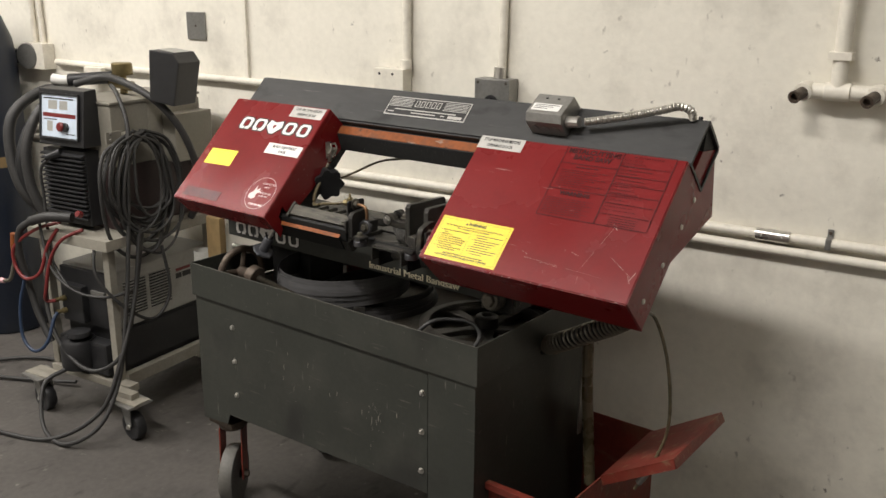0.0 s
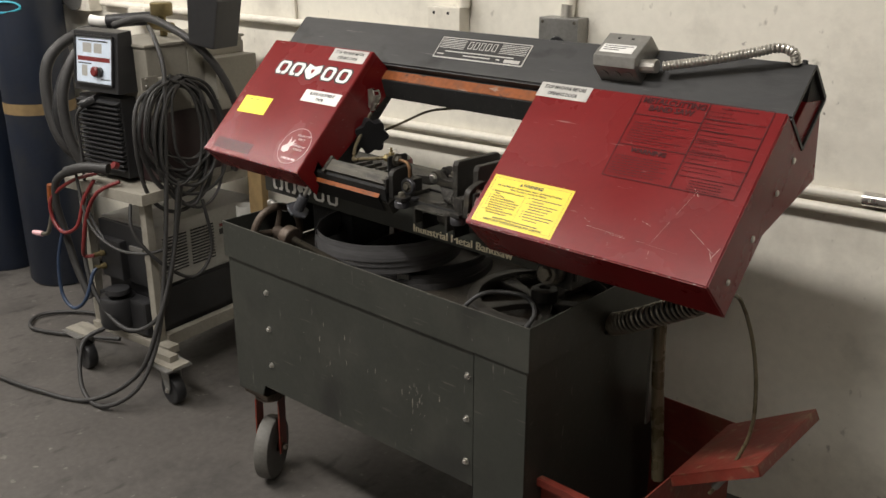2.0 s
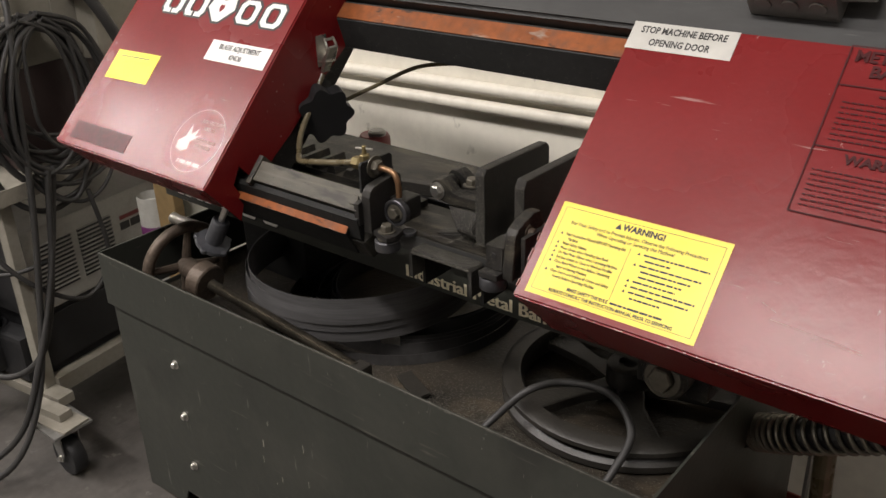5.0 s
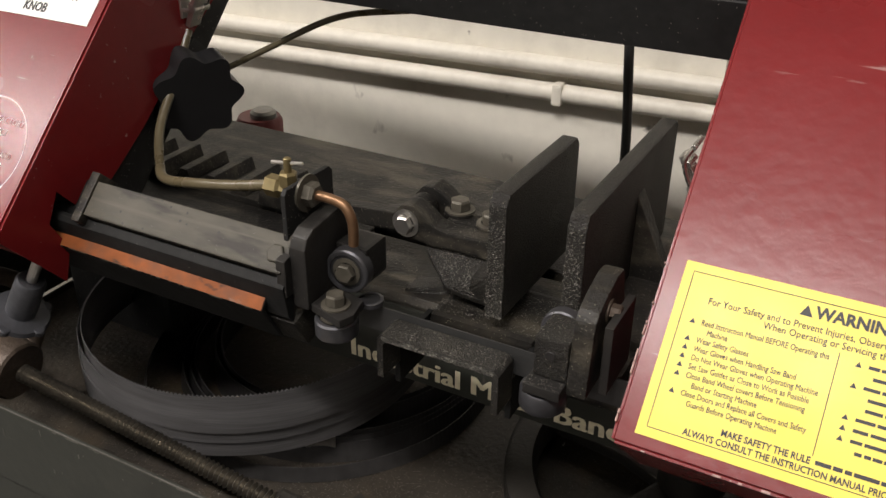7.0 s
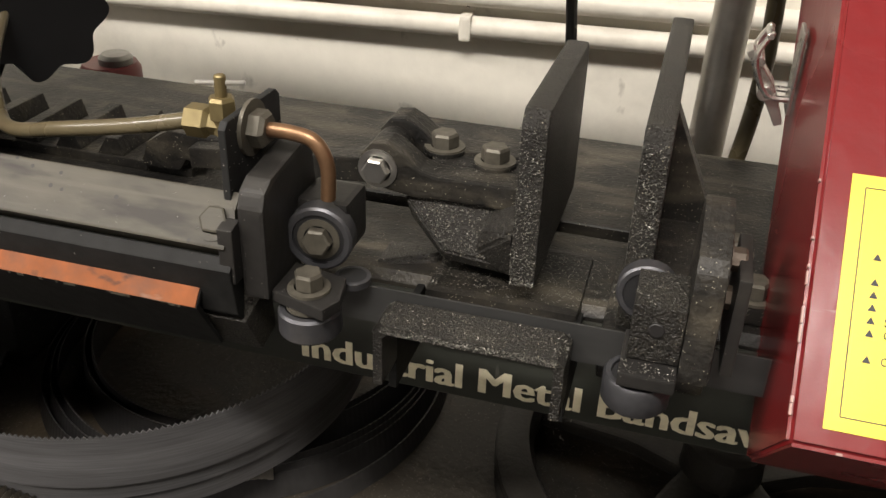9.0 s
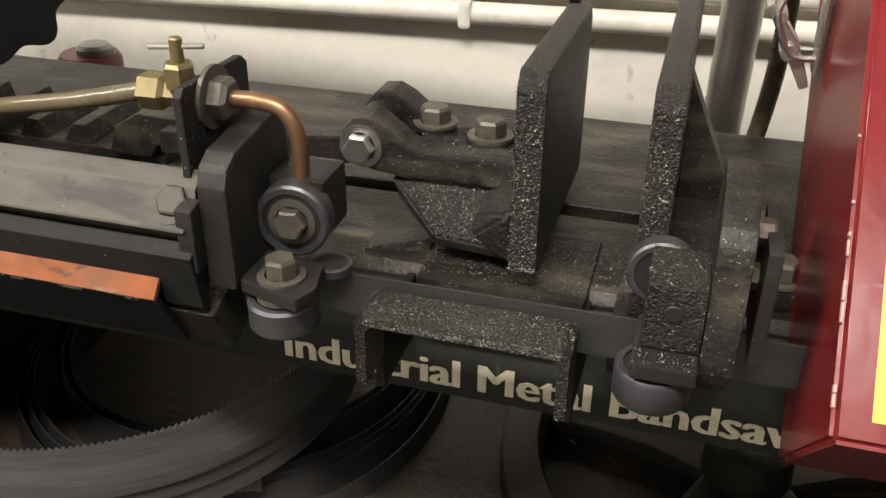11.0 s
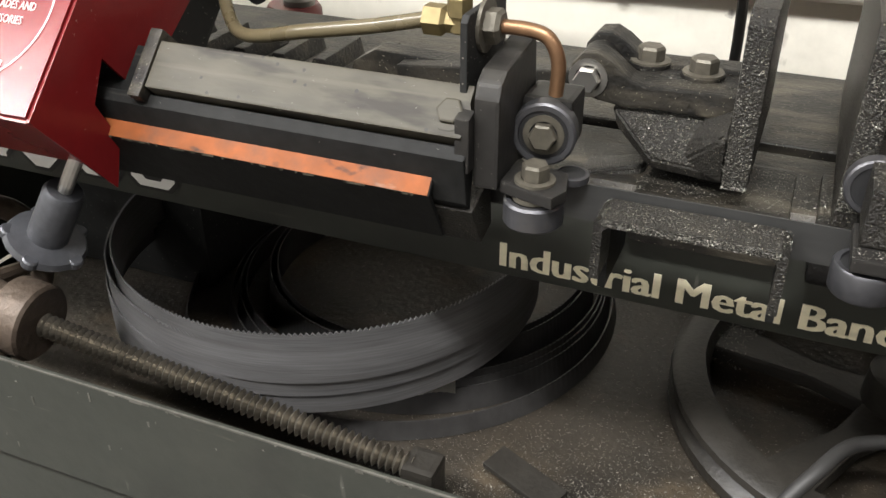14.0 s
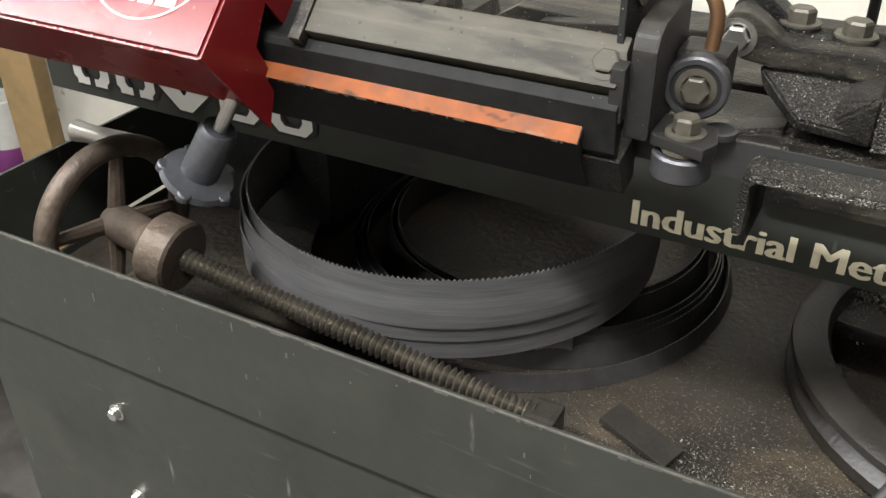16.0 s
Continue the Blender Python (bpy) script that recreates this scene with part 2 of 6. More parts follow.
CHROME = mat("scratched_chrome", (0.62, 0.60, 0.56), 0.32, 0.55, var=0.15, scale=18, fine=120, bump=0.05, stains=((0.22, 0.19, 0.14), 30, 0.6))
TYRE = mat("grey_rubber_tyre", (0.10, 0.095, 0.085), 0.6, var=0.2, scale=14, fine=120, bump=0.15)
WOODY = mat("ochre_paint", (0.20, 0.135, 0.06), 0.6, var=0.2, scale=10)


# ---- mesh helpers ----
def part(name, bm, material, parent=None, label="", smooth=False, m=None):
    me = bpy.data.meshes.new(name)
    bm.normal_update()
    bm.to_mesh(me)
    bm.free()
    if smooth:
        for p in me.polygons:
            p.use_smooth = True
        me.set_sharp_from_angle(angle=radians(38))
    me.materials.append(material)
    o = new(name, me)
    if m is not None:
        o.matrix_world = m
    if parent is not None:
        o.parent = parent
    if label:
        o["label"] = label
    return o


def thing(name, label, category, group="", at=(0, 0, 0)):
    o = new(name)
    o.location = at
    bpy.context.view_layer.update()
    return tagged(o, label, category, group)


def box(x0, x1, y0, y1, z0, z1, bevel=0.0015, bm=None, m=None):
    out = bm or bmesh.new()
    t = bmesh.new()
    bmesh.ops.create_cube(t, size=1)
    for v in t.verts:
        v.co = Vector(((x0 + x1) / 2 + v.co.x * (x1 - x0), (y0 + y1) / 2 + v.co.y * (y1 - y0), (z0 + z1) / 2 + v.co.z * (z1 - z0)))
    if bevel:
        bmesh.ops.bevel(t, geom=t.edges[:], offset=min(bevel, 0.45 * min(abs(x1 - x0), abs(y1 - y0), abs(z1 - z0))), segments=2, affect="EDGES", profile=0.7)
    return absorb(out, t, m)


def absorb(bm, t, m=None):
    """moves the mesh t into bm."""
    if m is not None:
        t.transform(m)
    me = bpy.data.meshes.new("tmp")
    t.to_mesh(me)
    t.free()
    bm.from_mesh(me)
    bpy.data.meshes.remove(me)
    return bm


def prism(poly, axis, a, b, bevel=0.0, bm=None, m=None):
    """a polygon of (u, v) pulled along x, y or z from a to b. x: (y, z); y: (x, z); z: (x, y)."""
    out = bm or bmesh.new()
    t = bmesh.new()
    put = {"x": lambda u, v, w: (w, u, v), "y": lambda u, v, w: (u, w, v), "z": lambda u, v, w: (u, v, w)}[axis]
    lo = [t.verts.new(put(u, v, a)) for u, v in poly]
    hi = [t.verts.new(put(u, v, b)) for u, v in poly]
    t.faces.new(lo)
    t.faces.new(hi[::-1])
    n = len(poly)
    for i in range(n):
        t.faces.new((lo[i], hi[i], hi[(i + 1) % n], lo[(i + 1) % n]))
    bmesh.ops.recalc_face_normals(t, faces=t.faces[:])
    if bevel:
        bmesh.ops.bevel(t, geom=t.edges[:], offset=bevel, segments=2, affect="EDGES", profile=0.7)
    return absorb(out, t, m)


def aim(p, q):
    """a pose at p whose z axis points to q."""
    p, q = Vector(p), Vector(q)
    return Matrix.Translation(p) @ (q - p).to_track_quat("Z", "Y").to_matrix().to_4x4()


def lathe(profile, p, q, seg=32, bm=None):
    """profile of (radius, height) turned about the line from p towards q."""
    out = bm or bmesh.new()
    t = bmesh.new()
    rings = []
    for r, h in profile:
        if r <= 1e-6:
            rings.append([t.verts.new((0, 0, h))])
        else:
            rings.append([t.verts.new((r * math.cos(2 * math.pi * i / seg), r * math.sin(2 * math.pi * i / seg), h)) for i in range(seg)])
    for A, B in zip(rings, rings[1:]):
        for i in range(seg):
            j = (i + 1) % seg
            if len(A) == 1 and len(B) == 1:
                continue
            if len(A) == 1:
                t.faces.new((A[0], B[j], B[i]))
            elif len(B) == 1:
                t.faces.new((A[i], A[j], B[0]))
            else:
                t.faces.new((A[i], A[j], B[j], B[i]))
    bmesh.ops.recalc_face_normals(t, faces=t.faces[:])
    return absorb(out, t, aim(p, q))


def rod(p, q, r, seg=24, ch=0.001, bm=None, r2=None):
    h = (Vector(q) - Vector(p)).length
    r2 = r if r2 is None else r2
    ch = min(ch, r * 0.4, h * 0.4)
    return lathe([(0, 0), (r - ch, 0), (r, ch), (r2, h - ch), (r2 - ch, h), (0, h)], p, q, seg, bm)


def hexbolt(p, q, r, h, bm=None):
    """a hexagonal head with a washer, standing at p and pointing to q."""
    out = bm or bmesh.new()
    d = (Vector(q) - Vector(p)).normalized()
    lathe([(0, 0), (r * 1.45, 0), (r * 1.45, h * 0.15), (r * 1.0, h * 0.18)], p, q, 24, out)
    lathe([(r, h * 0.15), (r, h * 0.85), (r * 0.86, h), (0, h)], p, q, 6, out)
    return out


def smooth_path(pts, steps=8):
    P = [Vector(p) for p in pts]
    out = []
    for i in range(len(P) - 1):
        a, b, c, d = P[max(i - 1, 0)], P[i], P[i + 1], P[min(i + 2, len(P) - 1)]
        for k in range(steps):
            s = k / steps
            out.append(0.5 * ((2 * b) + (c - a) * s + (2 * a - 5 * b + 4 * c - d) * s * s + (3 * b - a - 3 * c + d) * s ** 3))
    out.append(P[-1])
    return out


def hose(pts, r, steps=8, seg=10, bm=None, rib=0.0, pitch=0.01, raw=False):
    """a tube through the points; rib: the depth of its rings."""
    out = bm or bmesh.new()
    P = [Vector(p) for p in pts] if raw else smooth_path(pts, steps)
    if rib:
        Q, dist = [], 0.0
        length = sum((b - a).length for a, b in zip(P, P[1:]))
        n = int(length / (pitch / 4))
        acc, i = 0.0, 0
        for k in range(n):
            s = k * length / n
            while i < len(P) - 2 and acc + (P[i + 1] - P[i]).length < s:
                acc += (P[i + 1] - P[i]).length
                i += 1
            f = (s - acc) / max(1e-9, (P[i + 1] - P[i]).length)
            Q.append(P[i].lerp(P[i + 1], min(f, 1)))
        P = Q
    up = Vector((0, 0, 1))
    prev = None
    t = bmesh.new()
    for i, p in enumerate(P):
        d = (P[min(i + 1, len(P) - 1)] - P[max(i - 1, 0)]).normalized()
        if prev is None:
            s = d.cross(up)
            if s.length < 0.05:
                s = d.cross(Vector((1, 0, 0)))
        else:
            s = S - d * S.dot(d)
        S = s.normalized()
        T = d.cross(S)
        rr = r + (rib * (1, 0.1, -1, 0.1)[i % 4] if rib else 0)
        ring = [t.verts.new(p + rr * (math.cos(2 * math.pi * k / seg) * S + math.sin(2 * math.pi * k / seg) * T)) for k in range(seg)]
        if prev:
            for k in range(seg):
                t.faces.new((prev[k], prev[(k + 1) % seg], ring[(k + 1) % seg], ring[k]))
        else:
            t.faces.new(ring[::-1])
        prev = ring
    t.faces.new(prev)
    return absorb(out, t)


def words(name, text, size, material, m, parent, align="CENTER", bold=0.0, squash=1.0, label=""):
    """raised lettering of the built-in font, in the plane of m."""
    c = bpy.data.curves.new(name, "FONT")
    c.body, c.size, c.align_x, c.align_y, c.offset, c.resolution_u, c.extrude = text, size, align, "CENTER", bold, 2, 0.0002
    o = new(name, c)
    me = bpy.data.meshes.new_from_object(o.evaluated_get(bpy.context.evaluated_depsgraph_get()))
    bpy.data.objects.remove(o)
    me.name = name
    me.materials.clear()
    me.materials.append(material)
    ob = new(name, me)
    ob.matrix_world = m @ Matrix.Diagonal((squash, 1, 1, 1))
    ob.parent = parent
    if label:
        ob["label"] = label
    return ob


# the saw's head lies over to the front at 45 degrees: x along the saw, e up its face, n out of its face
C45 = math.sqrt(0.5)
HEAD = Matrix(((1, 0, 0, 0), (0, C45, -C45, 0), (0, C45, C45, 0), (0, 0, 0, 1)))
WALLM = Matrix.Translation((0.5, 0.655, 0)) @ pose(0, 0, 0, 0, 0, 4.8)  # x along the wall, y into it


def on_head(x, e, n, turn=0):
    return HEAD @ pose(x, e, n, 0, 0, turn)


# ---- structure ----
floor = tagged(part("floor", box(-6, 6, -6, 1.6, -0.1, 0, 0), CONCRETE), "worn grey concrete workshop floor with dark oil stains", "floor", kind="structure")
wall_north = tagged(part("wall_north", box(-7, 7, 0, 0.2, 0, 3.5, 0), WALL, m=WALLM), "grimy cream painted wall with scuffs and chips", "wall", kind="structure")
# unseen walls and ceiling, added to close the room and return light
tagged(part("wall_south", box(-6.2, 6.2, -5.2, -5, 0, 3.5, 0), CEIL), "plain unseen wall added to close the room and bounce light", "wall", kind="structure")
tagged(part("wall_west", box(-6.2, -6, -5, 0.1, 0, 3.5, 0), CEIL), "plain unseen wall added to close the room and bounce light", "wall", kind="structure")
tagged(part("wall_east", box(6, 6.2, -5, 1.1, 0, 3.5, 0), CEIL), "plain unseen wall added to close the room and bounce light", "wall", kind="structure")
tagged(part("ceiling", box(-6.2, 6.2, -5.2, 1.6, 3.5, 3.6, 0), CEIL), "plain off-white unseen ceiling added to bounce light", "ceiling", kind="structure")


# ---- the band saw ----
saw = thing("band_saw", "horizontal metal-cutting band saw, red doors over a dark green-grey base", "band saw")
# base cabinet
X0, X1, Y0, Y1, ZR = 0.047, 0.925, -0.042, 0.425, 0.665
t, I = 0.003, 0.006
bm = bmesh.new()
box(X0, X1, Y0, Y0 + t, 0.582, ZR, 0.0008, bm)
box(X0, X1, Y1 - t, Y1, 0.582, ZR, 0.0008, bm)
box(X0, X0 + t, Y0 + t, Y1 - t, 0.582, ZR, 0.0008, bm)
box(X1 - t, X1, Y0 + t, Y1 - t, 0.582, ZR, 0.0008, bm)
box(X0, X1, Y0 + t, Y0 + 0.010, 0.5812, 0.5845, 0.0006, bm)
box(X1 - 0.010, X1 - t, Y0 + 0.010, Y1 - t, 0.5812, 0.5845, 0.0006, bm)
part("tray_rim", bm, GREY, saw, "folded grey-green rim of the coolant tray")
part("tray_floor", box(X0 + I + t, X1 - I - t, Y0 + I + t, Y1 - I - t, 0.568, 0.574, 0), TRAYMUD, saw, "oily brown tray floor strewn with swarf")
front = part("front_panel", prism([(0.798, 0.02), (0.798, 0.581), (X0 + I, 0.581), (X0 + I, 0.244), (0.146, 0.252), (0.158, 0.281), (0.798, 0.300)][::-1], "y", Y0 + I, Y0 + I + t), GREY, saw)
for x, z in ((0.189, 0.525), (0.190, 0.436), (0.191, 0.346), (0.785, 0.528), (0.783, 0.439), (0.782, 0.348)):
    part("bolt", hexbolt((x, Y0 + I, z), (x, -1, z), 0.0048, 0.006), ZINC, front, "bright zinc-plated bolt")
# scuffs on the front panel
bm = bmesh.new()
sc = random.Random(12)
for cx, cz, sx, sz, n in ((0.645, 0.41, 0.02, 0.07, 26), (0.39, 0.43, 0.03, 0.05, 5), (0.53, 0.48, 0.2, 0.05, 8)):
    for k in range(n):
        x, z = sc.gauss(cx, sx / 1.6), sc.gauss(cz, sz / 1.6)
        if 0.1 < x < 0.75 and 0.31 < z < 0.55:
            w, h = 0.0004 + 0.0012 * sc.random(), 0.001 + 0.011 * sc.random() ** 2
            box(x, x + w, Y0 + I - 0.0003, Y0 + I, z, z + h, 0, bm, )
part("scuff", bm, CARTFRAME, front, "pale scuff marks")["kind"] = "stuff"
bm = bmesh.new()
for k in range(34):
    x = sc.uniform(X0 + 0.02, X1 - 0.02)
    z = ZR - 0.003 - 0.075 * sc.random() ** 1.7
    w, h = 0.0004 + 0.0010 * sc.random(), 0.0006 + 0.010 * sc.random() ** 3
    box(x, x + w, Y0 - 0.0003, Y0, z - h, z, 0, bm)
for k in range(40):
    x = sc.uniform(X0 + 0.01, X1 - 0.02)
    box(x, x + 0.001 + 0.008 * sc.random() ** 2, Y0 - 0.0003, Y0, ZR - 0.0024 + 0.001 * sc.random(), ZR - 0.0009, 0, bm)
part("rim_scuff", bm, WORNEDGE, saw, "chipped paint and rust drips along the tray rim")["kind"] = "stuff"
part("bare_edge", box(X0 + 0.001, X1 - 0.001, Y0 - 0.0002, Y0 + 0.0009, ZR - 0.0008, ZR + 0.0003, 0), WORNEDGE, saw, "bright worn edge of the tray rim")
part("leg_panel", box(0.801, X1 - I, Y0 + I - 0.002, Y0 + I + t, 0.02, 0.581, 0.001), GREY, saw)
part("side_panel", box(X1 - I - t, X1 - I, Y0 + I + t, Y1 - I, 0.02, 0.581, 0.001), GREY, saw)
part("side_panel", box(X0 + I, X0 + I + t, Y0 + I + t, Y1 - I, 0.244, 0.581, 0.001), GREY, saw)
part("back_panel", box(X0 + I, X1 - I, Y1 - I - t, Y1 - I, 0.285, 0.581, 0.001), GREY, saw)
part("under_panel", box(X0 + I + t, 0.798, Y0 + I + t, Y1 - I - t, 0.303, 0.308, 0), GREY, saw)
part("foot", box(0.81, 0.905, -0.02, 0.40, 0.0, 0.022, 0.002), GREY, saw)


def big_caster(x, y, turn):
    c = part("caster", box(x - 0.045, x + 0.045, y - 0.04, y + 0.04, 0.229, 0.243, 0.002), RUST, saw, "rusty swivel caster with a grey rubber wheel")
    m = Matrix.Translation((x, y, 0)) @ pose(0, 0, 0, 0, 0, turn)

    def add(name, b, material, label="", smooth=False):
        b.transform(m)
        return part(name, b, material, c, label, smooth)

    add("swivel_race", lathe([(0, 0), (0.030, 0), (0.036, 0.006), (0.036, 0.012), (0.028, 0.018), (0, 0.018)], (0, 0, 0.211), (0, 0, 1), 28), RUST)
    for s in (-1, 1):
        add("fork", prism([(-0.022, 0.213), (0.022, 0.213), (0.012, 0.08), (-0.028, 0.07), (-0.03, 0.10)], "x", s * 0.029 - 0.002, s * 0.029 + 0.002, 0.0008), RED_OLD, "worn red fork plate")
    add("wheel", lathe([(0.012, -0.018), (0.05, -0.018), (0.062, -0.02), (0.076, -0.017), (0.079, -0.010), (0.079, 0.010), (0.076, 0.017), (0.062, 0.02), (0.05, 0.018), (0.012, 0.018)], (0, -0.012, 0.08), (1, -0.012, 0.08), 40), TYRE, "worn grey rubber wheel", True)
    add("axle_bolt", hexbolt((0.031, -0.012, 0.08), (1, -0.012, 0.08), 0.009, 0.01), RUST)
    add("axle_nut", hexbolt((-0.031, -0.012, 0.08), (-1, -0.012, 0.08), 0.009, 0.012), RUST)


big_caster(0.102, 0.014, 32)
big_caster(0.102, 0.36, 32)

# beam: an open rectangular tube
bm = bmesh.new()
E0, E1, N0, N1 = 0.866, 0.972, 0.487, 0.575
w = 0.006
ends = []
for bx in (-0.01, 1.216):
    outer = [bm.verts.new(HEAD @ Vector((bx, e, n))) for e, n in ((E0, N0), (E1, N0), (E1, N1), (E0, N1))]
    inner = [bm.verts.new(HEAD @ Vector((bx, e, n))) for e, n in ((E0 + w, N0 + w), (E1 - w, N0 + w), (E1 - w, N1 - w), (E0 + w, N1 - w))]
    ends.append((outer, inner))
(o0, i0), (o1, i1) = ends
corner_edges = []
for k in range(4):
    j = (k + 1) % 4
    bm.faces.new((o0[k], o0[j], o1[j], o1[k]))
    bm.faces.new((i0[k], i1[k], i1[j], i0[j]))
    bm.faces.new((o0[k], i0[k], i0[j], o0[j]))
    bm.faces.new((o1[k], o1[j], i1[j], i1[k]))
    corner_edges.append(bm.edges.get((o0[k], o1[k])))
bmesh.ops.recalc_face_normals(bm, faces=bm.faces[:])
bmesh.ops.bevel(bm, geom=corner_edges, offset=0.004, segments=3, affect="EDGES")
beam = part("beam", bm, BEAM, saw, "scratched dark grey steel beam with an open end")
part("beam_cap", prism([(E0 - 0.02, N0 - 0.004), (E1 - 0.01, N1 - 0.02), (E1 + 0.012, N1 - 0.02), (E1 + 0.012, N0)], "x", 1.15, 1.209, 0.001, m=HEAD), BLACK, beam)
part("set_screw", hexbolt(HEAD @ Vector((1.185, E1 + 0.012, 0.545)), HEAD @ Vector((1.185, 2, 0.545)) + Vector((0, -0.5, 0.3)), 0.005, 0.012), BLACK, beam)
# maker's plate: white rules and plain bars on black
pl_ = part("name_plate", box(0.452, 0.683, 0.899, 0.951, N1, N1 + 0.0012, 0.0004, m=HEAD), SILVER, beam, "silver and black maker's plate")
part("plate_field", box(0.4545, 0.6805, 0.9015, 0.9485, N1 + 0.0012, N1 + 0.0015, 0, m=HEAD), INK, pl_)
bm = bmesh.new()
for k in range(6):
    for a, b in ((0.457, 0.522), (0.613, 0.678)):
        box(a, b, 0.9235 + k * 0.0041, 0.9250 + k * 0.0041, N1 + 0.0015, N1 + 0.0018, 0, bm, HEAD)
for k in range(5):
    x = 0.530 + k * 0.0155
    for u0, u1, v0, v1 in ((0, 0.011, 0.926, 0.9275), (0, 0.011, 0.9425, 0.944), (0, 0.0018, 0.9275, 0.9425), (0.0092, 0.011, 0.9275, 0.9425)):
        box(x + u0, x + u1, v0, v1, N1 + 0.0015, N1 + 0.0018, 0.0, bm, HEAD)
for a, b, e in ((0.478, 0.655, 0.9145), (0.46, 0.478, 0.907), (0.53, 0.60, 0.907), (0.615, 0.625, 0.907)):
    box(a, b, e, e + 0.0026, N1 + 0.0015, N1 + 0.0018, 0, bm, HEAD)
box(0.636, 0.674, 0.9035, 0.911, N1 + 0.0015, N1 + 0.0018, 0, bm, HEAD)
part("plate_print", bm, SILVER, pl_)

# switch box on the beam with its armoured lead
jb = part("switch_box", prism([(0.895, N1), (0.968, N1), (0.966, N1 + 0.040), (0.908, N1 + 0.052), (0.895, N1 + 0.040)], "x", 0.862, 0.945, 0.002, m=HEAD), GALV, saw, "galvanised switch box with a printed label")
LBL = HEAD @ Matrix.Translation((0.9015, 0.929, N1 + 0.0477)) @ pose(0, 0, 0, -11.7, 0, 0)
part("box_label", box(-0.033, 0.031, -0.0125, 0.0085, -0.001, 0.0006, 0, m=LBL), WHITE, jb)
bm = bmesh.new()
for k in range(3):
    box(-0.029, 0.027 - 0.012 * k, 0.0035 - 0.005 * k, 0.005 - 0.005 * k, 0.0006, 0.0009, 0, bm, LBL)
part("label_print", bm, INK, jb)
for x in (0.890, 0.917):
    p = LBL @ Vector((x - 0.9035, 0.027, 0.0))
    part("screw_hole", rod(p - Vector((0, 0, 0.001)), p + (LBL.to_3x3() @ Vector((0, 0, 0.0006))), 0.0032, 12, 0.0002), INK, jb)
for k in range(3):
    p = HEAD @ Vector((0.878 + k * 0.025, 0.895, N1 + 0.020))
    part("knockout", rod(p, p + Vector((0, -0.0012, -0.0012)), 0.008, 20, 0.0005), GALV, jb)
P = [HEAD @ Vector(p) for p in ((0.945, 0.915, 0.598), (0.985, 0.918, 0.600), (1.06, 0.938, 0.602), (1.13, 0.957, 0.608), (1.165, 0.968, 0.61), (1.183, 0.972, 0.596), (1.185, 0.966, 0.575))]
part("connector", rod(P[0] - Vector((0.004, 0, 0)), P[0].lerp(P[1], 0.7), 0.0115, 12, 0.001), ZINC, saw)
part("armoured_lead", hose(P[1:], 0.0075, 10, 14, None, 0.0011, 0.006), ZINC, saw, "flexible zinc armoured cable", True)

# upper blade guard with an orange face
part("upper_guard", prism([(0.865, 0.557), (0.837, 0.557), (0.818, 0.52), (0.830, 0.515), (0.846, 0.545), (0.865, 0.548)], "x", 0.31, 0.78, 0.001, m=HEAD), BLACK, saw)
part("guard_face", box(0.315, 0.775, 0.839, 0.861, 0.5575, 0.5590, 0.0005, m=HEAD), ORANGE, saw, "worn orange-painted strip")


# wheel doors, folded from sheet
def door_shell(x0, x1, e0, e1, n0, n1, sides=()):
    """a folded sheet tray, open at the back; sides: which ends are left open (0: low x, 1: high x)."""
    b = bmesh.new()
    v = [[[b.verts.new((x, e, n)) for n in (n0, n1)] for e in (e0, e1)] for x in (x0, x1)]
    b.faces.new((v[0][0][1], v[1][0][1], v[1][1][1], v[0][1][1]))
    b.faces.new((v[0][0][0], v[1][0][0], v[1][0][1], v[0][0][1]))
    b.faces.new((v[0][1][0], v[0][1][1], v[1][1][1], v[1][1][0]))
    if 0 not in sides:
        b.faces.new((v[0][0][0], v[0][0][1], v[0][1][1], v[0][1][0]))
    if 1 not in sides:
        b.faces.new((v[1][0][0], v[1][1][0], v[1][1][1], v[1][0][1]))
    bmesh.ops.recalc_face_normals(b, faces=b.faces[:])
    bmesh.ops.bevel(b, geom=[e for e in b.edges if len(e.link_faces) == 2], offset=0.0022, segments=3, affect="EDGES")
    bmesh.ops.solidify(b, geom=b.faces[:], thickness=0.0016)
    b.transform(HEAD)
    return b


bm = door_shell(0.0, 0.3290, 0.554, 0.866, 0.553, 0.615, (1,))
ld = part("left_door", bm, RED, saw, "red enamelled wheel door with stickers", True)
part("end_plate", prism([(0.5545, 0.6135), (0.8655, 0.6135), (0.866, 0.515), (0.76, 0.53), (0.68, 0.535), (0.60, 0.548), (0.603, 0.585), (0.580, 0.578), (0.572, 0.552), (0.548, 0.540)], "x", 0.3292, 0.331, 0, m=HEAD), RED, ld)
part("left_wheel_housing", box(0.015, 0.322, 0.60, 0.862, 0.497, 0.60, 0.004, m=HEAD), BLACK, saw)
bm = door_shell(0.757, 1.214, 0.561, 0.868, 0.488, 0.585)
rd = part("right_door", bm, RED, saw, "scratched red enamelled wheel door with a yellow warning sticker", True)
part("right_wheel_housing", prism([(0.115, 0.830), (0.347, 0.895), (0.332, 1.030), (0.27, 1.035), (0.19, 0.96)], "x", 0.80, 1.2118, 0.002), RED, saw)
for e, n in ((0.60, 0.53), (0.685, 0.515), (0.775, 0.505), (0.84, 0.50)):
    p = HEAD @ Vector((1.214, e, n))
    part("door_screw", lathe([(0, 0), (0.0055, 0), (0.005, 0.002), (0.003, 0.003), (0, 0.003)], p, p + Vector((1, 0, 0)), 16), ZINC, rd)
# flange under the right door's near edge
part("door_lip", box(0.759, 1.212, 0.5630, 0.5650, 0.482, 0.488, 0.0004, m=HEAD), RED, rd)
